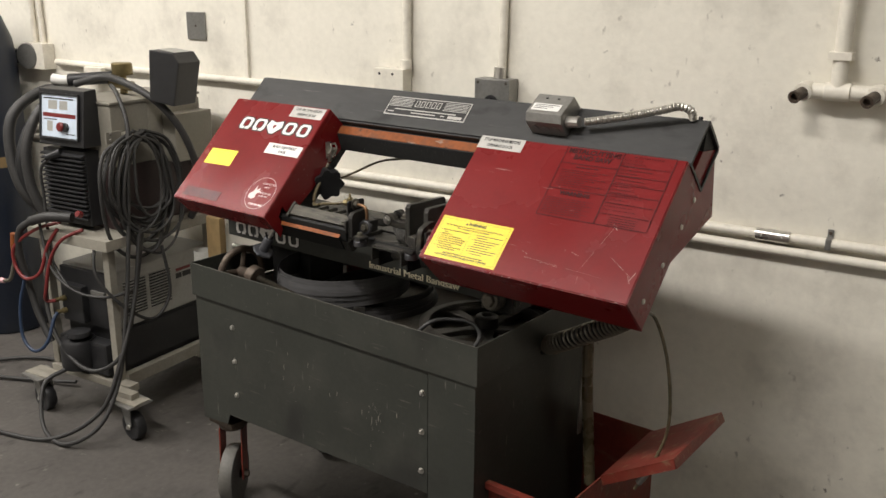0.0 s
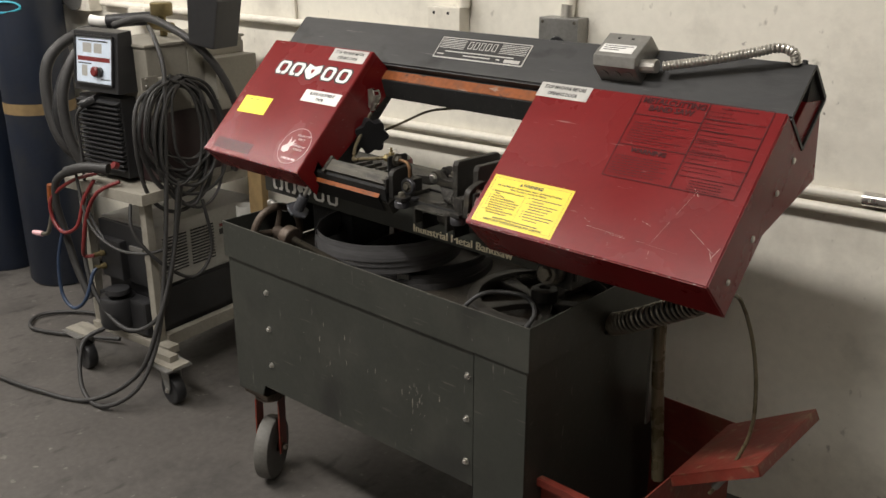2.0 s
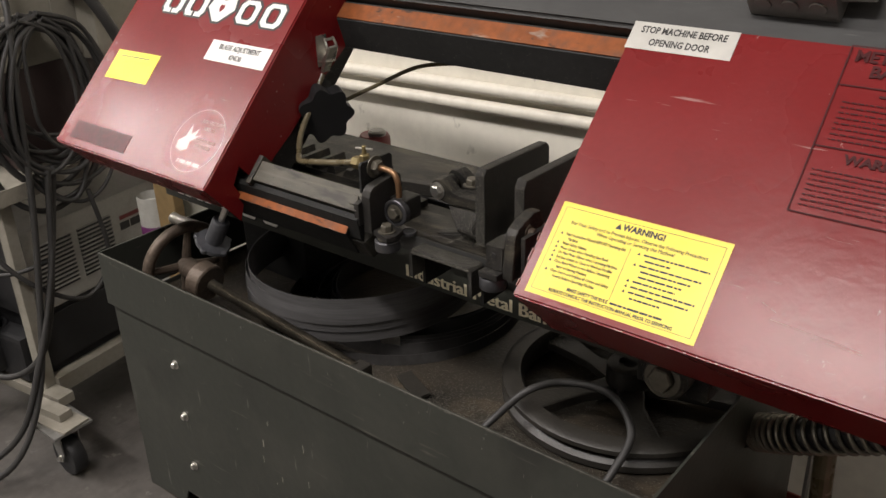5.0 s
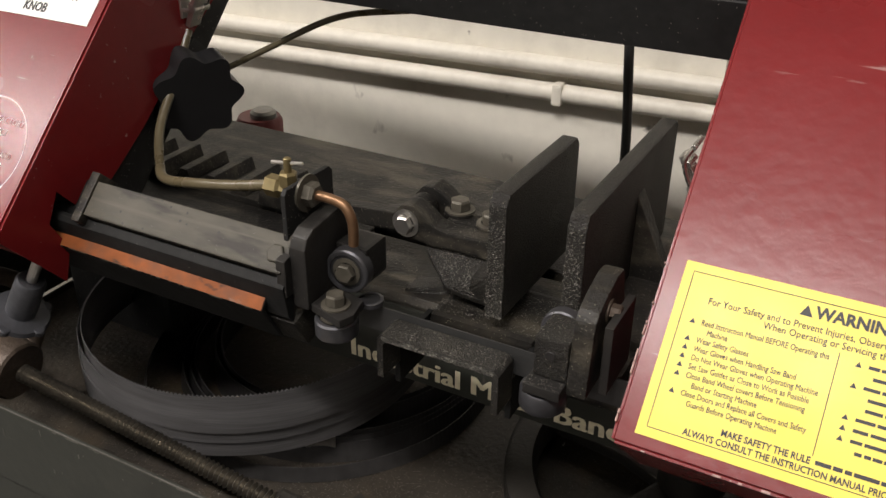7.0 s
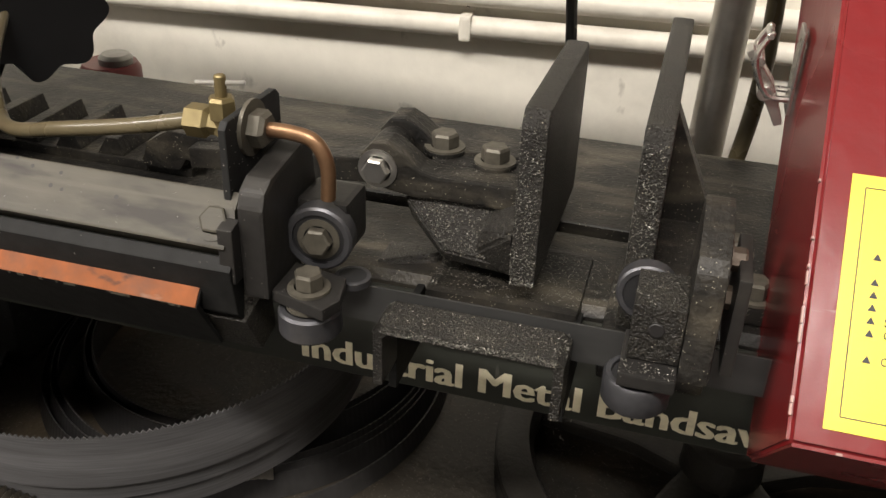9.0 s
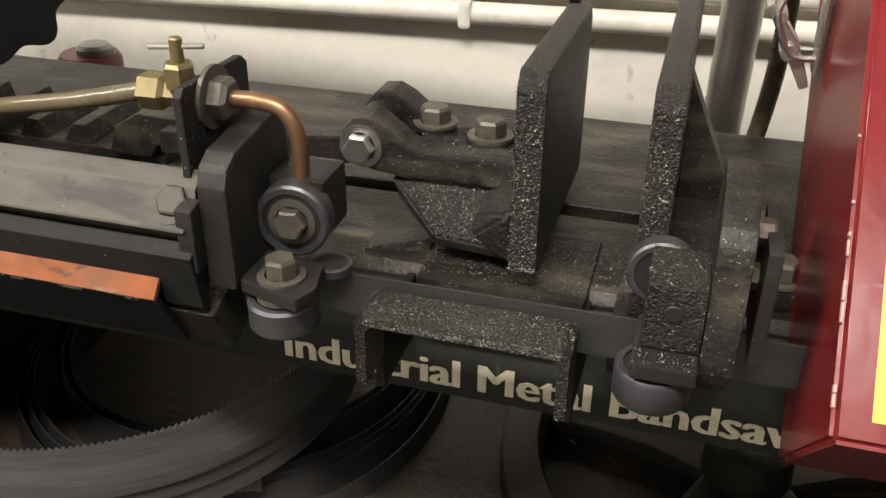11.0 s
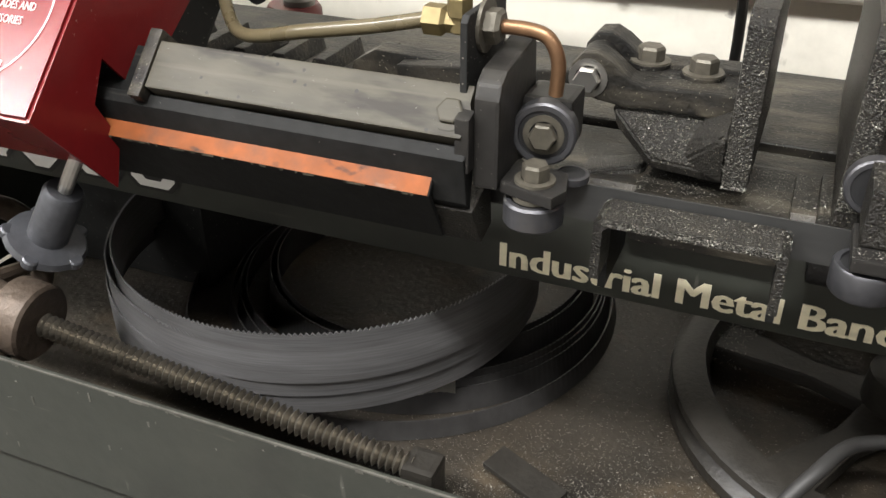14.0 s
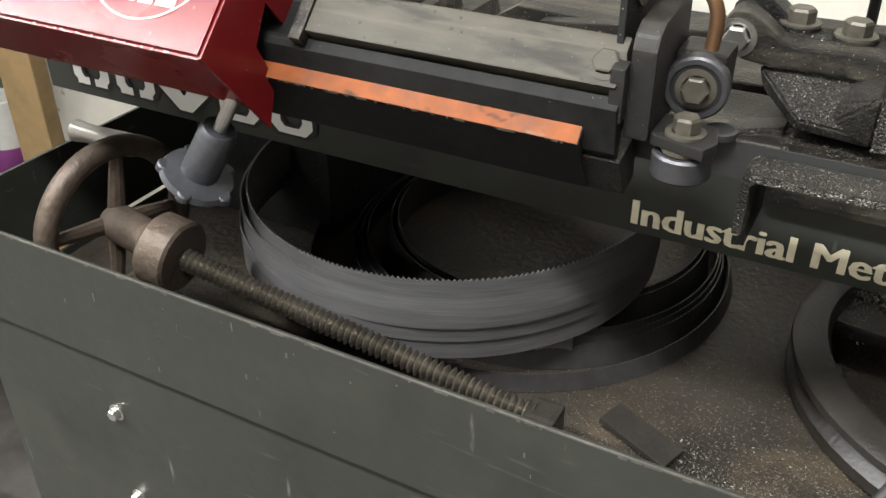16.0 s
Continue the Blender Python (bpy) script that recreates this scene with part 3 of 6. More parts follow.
# scratches through the enamel
bm = bmesh.new()
sr = random.Random(5)
for x0, e0, x1, e1, w in ((1.135, 0.71, 1.10, 0.60, 0.0011), (1.02, 0.605, 1.07, 0.603, 0.0012), (0.985, 0.61, 1.15, 0.60, 0.0007), (1.15, 0.645, 1.20, 0.614, 0.0013), (1.128, 0.712, 1.14, 0.70, 0.003), (1.195, 0.615, 1.204, 0.60, 0.002), (1.07, 0.64, 1.09, 0.634, 0.002), (1.105, 0.595, 1.108, 0.58, 0.002), (0.975, 0.622, 0.99, 0.616, 0.0014), (1.20, 0.605, 1.207, 0.625, 0.0022)):
    n = 9
    for k in range(n):
        if sr.random() < 0.8:
            a, b = k / n, (k + 0.9) / n
            p, q = Vector((x0 + (x1 - x0) * a, e0 + (e1 - e0) * a, 0)), Vector((x0 + (x1 - x0) * b, e0 + (e1 - e0) * b, 0))
            s = (q - p).orthogonal().normalized() * 0
            d = (q - p).normalized()
            s = Vector((-d.y, d.x, 0)) * w * 0.32 * (0.3 + 0.7 * sr.random())
            vs = [bm.verts.new(HEAD @ Vector((v.x, v.y, 0.5854))) for v in (p - s, q - s, q + s, p + s)]
            bm.faces.new(vs)
for k in range(26):
    x = 0.757 + 0.455 * sr.random()
    l = 0.0006 + 0.006 * sr.random() ** 3
    box(x, x + l, 0.561 - 0.0002, 0.5616 + 0.0007 * sr.random(), 0.5845, 0.5852, 0, bm, HEAD)
for k in range(11):
    e = 0.563 + 0.30 * sr.random() ** 1.6
    l = 0.0008 + 0.006 * sr.random() ** 3
    box(0.7566, 0.7572 + 0.0004 * sr.random(), e, e + l, 0.5832, 0.5851, 0, bm, HEAD)
part("scratch", bm, CHIP_PINK, rd, "pale scratches through the red enamel")["kind"] = "stuff"
bm = bmesh.new()
for k in range(18):
    x = 0.002 + 0.327 * sr.random()
    l = 0.0006 + 0.005 * sr.random() ** 3
    box(x, x + l, 0.5538, 0.5546 + 0.0006 * sr.random(), 0.6145, 0.6152, 0, bm, HEAD)
part("scratch", bm, CHIP_PINK, ld, "chipped enamel along the edge")["kind"] = "stuff"


def sticker(name, x0, x1, e0, e1, n, material, parent, label, turn=0.0):
    m = HEAD @ Matrix.Translation(((x0 + x1) / 2, (e0 + e1) / 2, n)) @ pose(0, 0, 0, 0, 0, turn)
    b = box(-(x1 - x0) / 2, (x1 - x0) / 2, -(e1 - e0) / 2, (e1 - e0) / 2, 0.0001, 0.0006, 0, None, None)
    b.transform(m)
    return part(name, b, material, parent, label), m @ Matrix.Translation((0, 0, 0.0008))


def bars(rows, material, parent, m, name="print", label=""):
    """rows of plain bars (x0, x1, y, height) in the plane of m."""
    b = bmesh.new()
    for x0, x1, y, h in rows:
        vs = [b.verts.new(m @ Vector(v)) for v in ((x0, y - h / 2, 0), (x1, y - h / 2, 0), (x1, y + h / 2, 0), (x0, y + h / 2, 0))]
        b.faces.new(vs)
    o = part(name, b, material, parent, label)
    o["kind"] = "stuff"
    return o


def word_bars(rows, seed, gap=0.0016):
    """lines of bars broken up into words."""
    r = random.Random(seed)
    out = []
    for x0, x1, y, h in rows:
        x = x0
        while x < x1:
            w = min(x1 - x, h * (1.5 + 4.5 * r.random()))
            out.append((x, x + w, y, h))
            x += w + gap * (0.6 + 0.5 * r.random())
    return out


s1, m1 = sticker("stop_sticker", 0.214, 0.322, 0.830, 0.862, 0.615, SILVER, ld, "silver sticker with black lettering")
words("lettering", "STOP MACHINE BEFORE", 0.0105, INK, m1 @ Matrix.Translation((0, 0.0068, 0)), s1, squash=0.78)
words("lettering", "OPENING DOOR", 0.0105, INK, m1 @ Matrix.Translation((0, -0.0068, 0)), s1, squash=0.78)
s2, m2 = sticker("stop_sticker", 0.757, 0.866, 0.836, 0.867, 0.585, SILVER, rd, "silver sticker with black lettering")
words("lettering", "STOP MACHINE BEFORE", 0.0105, INK, m2 @ Matrix.Translation((0, 0.0068, 0)), s2, bold=0.0002, squash=0.78)
words("lettering", "OPENING DOOR", 0.0105, INK, m2 @ Matrix.Translation((0, -0.0068, 0)), s2, bold=0.0002, squash=0.78)
s3, m3 = sticker("knob_sticker", 0.207, 0.322, 0.719, 0.749, 0.615, WHITE, ld, "white sticker with black lettering")
words("lettering", "BLADE ADJUSTMENT", 0.0105, INK, m3 @ Matrix.Translation((0, 0.0062, 0)), s3, bold=0.0002, squash=0.8)
words("lettering", "KNOB", 0.0105, INK, m3 @ Matrix.Translation((0, -0.0068, 0)), s3, bold=0.0002, squash=0.8)
s4, m4 = sticker("yellow_sticker", 0.028, 0.123, 0.664, 0.709, 0.615, FLUO, ld, "bright yellow handwritten sticker", 1.5)
bars(word_bars([(-0.035, 0.030, 0.014, 0.0016)], 3), INK, s4, m4)
# brand device: plain white blocks edged in black, the first two open at the foot
def device(x, e, n, w, h, parent, m0=HEAD):
    def strip(q, inner, z, name, material, open_foot=False):
        bb = bmesh.new()
        mid = Vector((sum(u for u, v in q) / len(q), sum(v for u, v in q) / len(q)))
        o = [bb.verts.new(m0 @ Vector((u, v, z))) for u, v in q]
        i = [bb.verts.new(m0 @ Vector((mid.x + (u - mid.x) * inner, mid.y + (v - mid.y) * (inner + 0.14), z))) for u, v in q]
        for k in range(len(q)):
            j = (k + 1) % len(q)
            if not (open_foot and k == 0):
                bb.faces.new((o[k], o[j], i[j], i[k]))
        if open_foot:
            for f in (q[0][0] - 0.1 * h, q[1][0] - 0.32 * h):
                bb.faces.new([bb.verts.new(m0 @ Vector((u, v, z + 0.0001))) for u, v in ((f, e), (f + 0.42 * h, e), (f + 0.42 * h, e + 0.2 * h), (f, e + 0.2 * h))])
        return part(name, bb, material, parent, "plain white brand block edged in black" if material is WHITE else "")

    for k, (f0, f1) in enumerate(((0.0, 0.165), (0.20, 0.37), (0.385, 0.61), (0.645, 0.80), (0.845, 1.0))):
        a, c = x + f0 * w, x + f1 * w
        if k == 2:
            q = [(a, e + h * 0.5), (a + 0.006, e + h * 1.02), ((a + c) / 2, e + h * 0.85), (c - 0.006, e + h * 1.02), (c, e + h * 0.5), ((a + c) / 2 + 0.006, e - h * 0.08), ((a + c) / 2 - 0.006, e - h * 0.08)]
        else:
            i = h * 0.2
            q = [(a + i, e), (c - i, e), (c, e + i), (c, e + h - i), (c - i, e + h), (a + i, e + h), (a, e + h - i), (a, e + i)]
        mid = Vector((sum(u for u, v in q) / len(q), sum(v for u, v in q) / len(q)))
        strip(q, 0.18 if k == 2 else 0.52, n + 0.0009, "brand_block", WHITE, k < 2)
        strip([(mid.x + (u - mid.x) * 1.2, mid.y + (v - mid.y) * 1.16) for u, v in q], 0.3, n + 0.0005, "brand_edging", INK)


device(0.070, 0.777, 0.615, 0.240, 0.035, ld)
s5, m5 = sticker("worn_sticker", 0.028, 0.155, 0.566, 0.592, 0.615, GUNK, ld, "dark worn sticker, print rubbed off")
# round printed mark
bm = bmesh.new()
cx, ce, rr = 0.277, 0.611, 0.0425
for k in range(64):
    a0, a1 = 2 * math.pi * k / 64, 2 * math.pi * (k + 1) / 64
    bm.faces.new([bm.verts.new(HEAD @ Vector((cx + r_ * math.cos(a), ce + r_ * math.sin(a), 0.6154))) for r_, a in ((rr, a0), (rr + 0.0011, a0), (rr + 0.0011, a1), (rr, a1))])
ring_mark = part("round_mark", bm, PALE, ld, "thin white printed ring with small lettering")
bm = bmesh.new()
bird = [(-0.032, -0.016), (-0.020, -0.019), (-0.010, -0.014), (-0.012, -0.004), (0.002, 0.008), (-0.008, 0.004), (-0.006, 0.016), (-0.016, 0.006), (-0.022, 0.020), (-0.024, 0.002), (-0.034, -0.006)]
bm.faces.new([bm.verts.new(HEAD @ Vector((cx + u, ce + v, 0.6154))) for u, v in bird])
part("printed_shape", bm, PALE, ring_mark)
for k, (tx, line) in enumerate(((0.012, "FOR FACTORY"), (0.010, "DIRECT"))):
    words("lettering", line, 0.0072, PALE, HEAD @ Matrix.Translation((cx + tx, ce + 0.026 - 0.009 * k, 0.6154)), ring_mark, squash=0.85)
for k, line in enumerate(("SAW BLADES AND", "ACCESSORIES")):
    words("lettering", line, 0.0065, PALE, HEAD @ Matrix.Translation((cx + 0.014, ce + 0.001 - 0.008 * k, 0.6154)), ring_mark, squash=0.72)
bars([(-0.018, -0.015, 0, 0.005), (-0.013, -0.001, 0, 0.005), (0.001, 0.011, 0, 0.005), (0.013, 0.026, 0, 0.005)], PALE, ring_mark, HEAD @ Matrix.Translation((cx, ce - 0.031, 0.6154)))

# yellow warning sticker
s6, m6 = sticker("warning_sticker", 0.768, 0.936, 0.569, 0.664, 0.585, YELLOW, rd, "yellow safety warning sticker with black print")
b_ = [(-0.079, 0.079, 0.0425, 0.0004), (-0.079, 0.079, -0.0425, 0.0004)]
bars(b_ + [(-0.0792, -0.0788, 0, 0.085), (0.0788, 0.0792, 0, 0.085), (-0.002, -0.0016, -0.006, 0.052)], INK, s6, m6, "border")


def yl(text, size, x, y, align="LEFT", squash=0.9, bold=0.0):
    words("lettering", text, size, INK, m6 @ Matrix.Translation((x, y, 0)), s6, align, bold, squash)


def tri_mark(x, y, s):
    b = bmesh.new()
    b.faces.new([b.verts.new(m6 @ Vector(v)) for v in ((x - s, y - s * 0.8, 0), (x + s, y - s * 0.8, 0), (x, y + s, 0))])
    part("warning_mark", b, INK, s6)


yl("WARNING!", 0.0085, 0.004, 0.0365, "CENTER", 0.95, 0.0003)
tri_mark(-0.021, 0.0362, 0.0032)
yl("For Your Safety and to Prevent Injuries, Observe the Following Precautions", 0.0052, 0, 0.0285, "CENTER", 0.85)
yl("When Operating or Servicing this Machine!", 0.0052, 0, 0.0235, "CENTER", 0.85)
left_lines = [("Read Instruction Manual BEFORE Operating this", 1), ("Machine", 0), ("Wear Safety Glasses", 1), ("Wear Gloves when Handling Saw Band", 1), ("Do Not Wear Gloves when Operating Machine", 1), ("Set Saw Guides as Close to Work as Possible", 1), ("Close Band Wheel covers Before Tensioning", 1), ("Band or Starting Machine", 0), ("Close Doors and Replace all Covers and Safety", 1), ("Guards Before Operating Machine", 0)]
for k, (line, first) in enumerate(left_lines):
    y = 0.0165 - 0.0047 * k
    yl(line, 0.0044, -0.068 + (0 if first else 0.004), y, "LEFT", 0.72)
    if first:
        tri_mark(-0.0725, y, 0.0015)
right_rows = [(0.012, 0.074, 1), (0.015, 0.040, 0), (0.012, 0.070, 1), (0.015, 0.062, 0), (0.015, 0.056, 0), (0.012, 0.052, 1), (0.012, 0.072, 1), (0.012, 0.068, 1), (0.015, 0.044, 0)]
bars(word_bars([(a, b, 0.0165 - 0.0052 * k, 0.0017) for k, (a, b, f) in enumerate(right_rows)], 7, 0.0011), INK, s6, m6)
for k, (a, b, f) in enumerate(right_rows):
    if f:
        tri_mark(0.0075, 0.0165 - 0.0052 * k, 0.0015)
yl("MAKE SAFETY THE RULE", 0.0048, -0.044, -0.0345, "LEFT", 0.8, 0.0001)
yl("ALWAYS CONSULT THE INSTRUCTION MANUAL PRIOR TO SERVICING", 0.0048, 0, -0.0395, "CENTER", 0.8, 0.0001)
bars(word_bars([(0.0, 0.05, -0.0345, 0.002)], 9, 0.001), INK, s6, m6)

# printed chart
mc = HEAD @ Matrix.Translation((1.080, 0.786, 0.5862))
W2, H2 = 0.114, 0.081
lines = [(-W2, W2, H2, 0.0014), (-W2, W2, -H2, 0.0014), (-W2 - 0.0007, -W2 + 0.0007, 0, 2 * H2), (W2 - 0.0008, W2 + 0.0008, 0, 2 * H2), (0.0080, 0.0100, 0, 2 * H2), (-W2, 0.009, 0.042, 0.0013), (-W2, 0.009, -0.018, 0.0013)]
lines += [(0.009, W2, y, 0.001) for y in (0.052, 0.030, 0.010, -0.012, -0.032, -0.056)]
chart = bars(lines, INKRED, rd, mc, "printed_chart", "faded black chart printed on the red door")
words("lettering", "METALCUTTING", 0.0155, INKRED, mc @ Matrix.Translation((-0.052, 0.071, 0.0)), chart, bold=0.0005, squash=0.98)
words("lettering", "BAND SAW", 0.0155, INKRED, mc @ Matrix.Translation((-0.052, 0.057, 0.0)), chart, bold=0.0005, squash=1.0)
words("lettering", "WARNING", 0.012, INKRED, mc @ Matrix.Translation((-0.054, -0.027, 0.0)), chart, bold=0.0005, squash=1.1)
tiny = [(-0.078, -0.03, 0.035, 0.002)] + [(-0.105, -0.005 - 0.02 * (k % 3), 0.026 - 0.0052 * k, 0.0012) for k in range(8)] + [(-0.108, -0.008 - 0.015 * (k % 2), -0.040 - 0.0048 * k, 0.0012) for k in range(8)]
tiny += [(0.03, 0.09, 0.074, 0.0015)] + [(0.014, 0.05 + 0.01 * (k % 4), 0.066 - 0.0075 * k, 0.0011) for k in range(16)] + [(0.035, 0.09, -0.062 - 0.005 * k, 0.0014) for k in range(4)]
bars(word_bars(tiny, 5), INKRED, chart, mc)


# toggle latches, star knob
def latch(p, out, parent, s=1.0):
    """a bright wire toggle latch at p, standing out along out."""
    m = aim(p, Vector(p) + Vector(out)) @ Matrix.Scale(s, 4)
    b = box(-0.010, 0.010, -0.022, 0.022, 0, 0.0022, 0.001)
    b.transform(m)
    o = part("latch", b, ZINC, parent, "bright zinc toggle latch")
    b = bmesh.new()
    for sx in (-1, 1):
        hose([(sx * 0.008, -0.014, 0.002), (sx * 0.009, -0.012, 0.014), (sx * 0.009, 0.006, 0.022), (sx * 0.008, 0.020, 0.016)], 0.0017, 5, 8, b)
    rod((-0.010, -0.012, 0.014), (0.010, -0.012, 0.014), 0.0042, 14, 0.0005, b)
    rod((-0.010, 0.018, 0.017), (0.010, 0.018, 0.017), 0.002, 10, 0.0005, b)
    rod((-0.009, 0.004, 0.020), (0.009, 0.004, 0.020), 0.003, 12, 0.0005, b)
    b.transform(m)
    part("wire_loop", b, ZINC, o, "", True)
    b = prism([(-0.030, 0.006), (-0.012, 0.016), (0.008, 0.027), (0.010, 0.024), (-0.008, 0.010), (-0.028, 0.002)], "x", -0.007, 0.007, 0.0006)
    b.transform(m)
    part("lever", b, ZINC, o)


latch(HEAD @ Vector((0.331, 0.79, 0.555)), (1, 0, 0), saw, 0.9)
part("door_flange", box(0.7575, 0.7593, 0.60, 0.86, 0.45, 0.4875, 0.0005, m=HEAD), RED, saw)
latch(HEAD @ Vector((0.755, 0.752, 0.495)), (-1, 0, 0), saw, 0.95)
bm = bmesh.new()
kb = [((0.0345 + 0.004 * math.cos(7 * a)) * math.cos(a), (0.0345 + 0.004 * math.cos(7 * a)) * math.sin(a)) for a in [2 * math.pi * k / 84 for k in range(84)]]
prism(kb, "x", 0.0, 0.022, 0, bm)
lathe([(0, 0), (0.014, 0), (0.016, 0.022), (0, 0.022)], (0.0, 0, 0), (-1, 0, 0), 20, bm)
bm.transform(Matrix.Translation((0.330, 0.158, 0.875)) @ pose(0, 0, 0, 0, 10, -28))
part("star_knob", bm, PLASTIC, saw, "black lobed blade tension knob", True)
part("tension_screw", rod((0.26, 0.19, 0.875), (0.332, 0.158, 0.875), 0.008, 16), BOLT, saw)
part("knob_bracket", box(0.318, 0.334, 0.72, 0.765, 0.495, 0.53, 0.002, m=HEAD), BLACK, saw)

# blade, running vertical between the guides
bm = bmesh.new()
blade_y = 0.052
box(0.30, 0.80, blade_y, blade_y + 0.0011, 0.7775, 0.797, 0, bm)
part("saw_blade", bm, DARKBLADE, saw, "dark steel band saw blade")

# lower guard and guide arm
arm = part("guide_arm", box(0.357, 0.529, 0.594, 0.620, 0.566, 0.579, 0.001, m=HEAD), BARSTEEL, saw, "scratched bare steel guide bar")
part("arm_clamp", prism([(0.588, 0.560), (0.626, 0.560), (0.626, 0.580), (0.588, 0.580)], "x", 0.349, 0.3565, 0.001, m=HEAD), CAST, saw)
part("arm_slide", box(0.30, 0.3485, 0.592, 0.622, 0.552, 0.564, 0.001, m=HEAD), GUARDBLK, saw)
p = HEAD @ Vector((0.521, 0.606, 0.579))
part("arm_bolt", hexbolt(p, HEAD @ Vector((0.519, 0.606, 2)), 0.0065, 0.0022), BARSTEEL, arm)
part("guide_rail", prism([(0.572, 0.545), (0.593, 0.560), (0.593, 0.572), (0.586, 0.572), (0.572, 0.552)], "x", 0.30, 0.531, 0.0008, m=HEAD), GUARDBLK, saw)
g = part("lower_guard", prism([(0.0190, 0.8150), (0.0200, 0.8132), (0.0095, 0.8000), (0.0260, 0.7700), (0.0240, 0.7692), (0.0068, 0.7995)], "x", 0.296, 0.515, 0), GUARDBLK, saw, "black angle guard with an orange face")
part("guard_face", prism([(0.0188, 0.8156), (0.0189, 0.8151), (0.0068, 0.7997), (0.0064, 0.8002)], "x", 0.297, 0.5145, 0), ORANGE, g, "worn orange paint")
bm = bmesh.new()
er = random.Random(8)
for k in range(46):
    x = 0.30 + 0.205 * er.random()
    l = 0.001 + 0.010 * er.random() ** 2
    box(x, min(x + l, 0.514), 0.0061, 0.0068, 0.7990, 0.7998 + 0.0004 * er.random(), 0, bm)
part("worn_edge", bm, BARSTEEL, g)
part("guard_block", prism([(0.016, 0.790), (0.042, 0.797), (0.045, 0.770), (0.030, 0.766)], "x", 0.505, 0.533, 0.001), CHIPPED, saw)

# left guide: bracket, rollers, valve
gb = part("guide_bracket", prism([(0.018, 0.803), (0.018, 0.846), (0.021, 0.853), (0.028, 0.857), (0.066, 0.8615), (0.071, 0.858), (0.076, 0.803)], "x", 0.5325, 0.5445, 0.0018), CASTBLK, saw, "oily black cast guide bracket")
part("guide_lug", prism([(0.012, 0.812), (0.012, 0.838), (0.020, 0.840), (0.020, 0.812)], "x", 0.5255, 0.5325, 0.0008), CASTBLK, gb)
part("guide_foot", prism([(0.545, 0.020), (0.572, 0.012), (0.576, 0.022), (0.572, 0.040), (0.545, 0.046)], "z", 0.8015, 0.8075, 0.0012), CASTBLK, gb)
part("roller_block", box(0.5445, 0.569, 0.050, 0.075, 0.812, 0.838, 0.003), CASTBLK, gb)


def roller(p, q, r, h, parent):
    """a ball bearing with its bolt, from p along q."""
    d = (Vector(q) - Vector(p)).normalized()
    o = part("roller", lathe([(r * 0.62, h * 0.08), (r * 0.78, 0.0), (r * 0.93, 0), (r, h * 0.1), (r, h * 0.9), (r * 0.93, h), (r * 0.78, h), (r * 0.76, h * 0.9), (r * 0.60, h * 0.9)], p, q, 40), BEARING, parent, "worn ball-bearing guide roller", True)
    part("seal", lathe([(0, h * 0.06), (r * 0.76, h * 0.06), (r * 0.76, h * 0.92), (r * 0.5, h * 0.92), (0, h * 0.92)], p, q, 30), PLASTIC, o)
    return o


r1 = roller((0.557, 0.052, 0.823), (0.560, 0.02, 0.8235), 0.0155, 0.010, gb)
part("roller_bolt", hexbolt((0.5580, 0.0430, 0.8232), (0.561, 0.01, 0.824), 0.0068, 0.0055), BOLT, r1)
r2 = roller((0.560, 0.026, 0.7865), (0.560, 0.026, 1), 0.0142, 0.0125, gb)
part("roller_washer", lathe([(0, 0), (0.0105, 0), (0.0105, 0.002), (0, 0.002)], (0.560, 0.026, 0.7993), (0.560, 0.026, 1), 24), BOLT, r2)
part("roller_bolt", hexbolt((0.560, 0.026, 0.8075), (0.560, 0.026, 1), 0.0066, 0.009), BOLT, r2)
roller((0.571, 0.050, 0.799), (0.571, 0.048, 1), 0.0085, 0.004, gb)
tp = part("valve_plate", prism([(0.026, 0.835), (0.026, 0.8765), (0.029, 0.8795), (0.074, 0.8785), (0.078, 0.875), (0.078, 0.835)], "x", 0.5225, 0.526, 0.0008), BLACK, gb)
bm = bmesh.new()
lathe([(0.0075, 0), (0.0075, 0.009), (0.0055, 0.011), (0.0055, 0.016), (0, 0.016)], (0.498, 0.046, 0.8705), (0.6, 0.046, 0.8705), 6, bm)
valve = part("valve_nut", bm, BRASS, tp, "brass compression nut")
bm = bmesh.new()
rod((0.515, 0.045, 0.866), (0.515, 0.045, 0.874), 0.0045, 16, 0.0006, bm)
lathe([(0.0062, 0), (0.0062, 0.008), (0.005, 0.0095), (0, 0.0095)], (0.515, 0.045, 0.874), (0.515, 0.045, 1), 6, bm)
rod((0.515, 0.045, 0.883), (0.515, 0.045, 0.893), 0.0026, 14, 0.0006, bm)
part("drain_cock", bm, BRASS, tp, "brass drain cock")
part("cock_handle", rod((0.505, 0.0415, 0.8895), (0.525, 0.0485, 0.8895), 0.0012, 10, 0.0004), ZINC, tp)
bm = bmesh.new()
lathe([(0, 0), (0.0125, 0), (0.0125, 0.0018), (0, 0.0018)], (0.526, 0.048, 0.870), (1, 0.048, 0.870), 28, bm)
lathe([(0.0085, 0.0018), (0.0085, 0.007), (0.0068, 0.009), (0, 0.009)], (0.526, 0.048, 0.870), (1, 0.048, 0.870), 6, bm)
part("valve_washer", bm, BOLT, tp)
part("copper_tube", hose([(0.532, 0.048, 0.870), (0.546, 0.047, 0.8705), (0.5565, 0.0465, 0.868), (0.562, 0.046, 0.858), (0.5615, 0.047, 0.842)], 0.0034, 8, 14), COPPER, gb, "bent copper coolant tube", True)
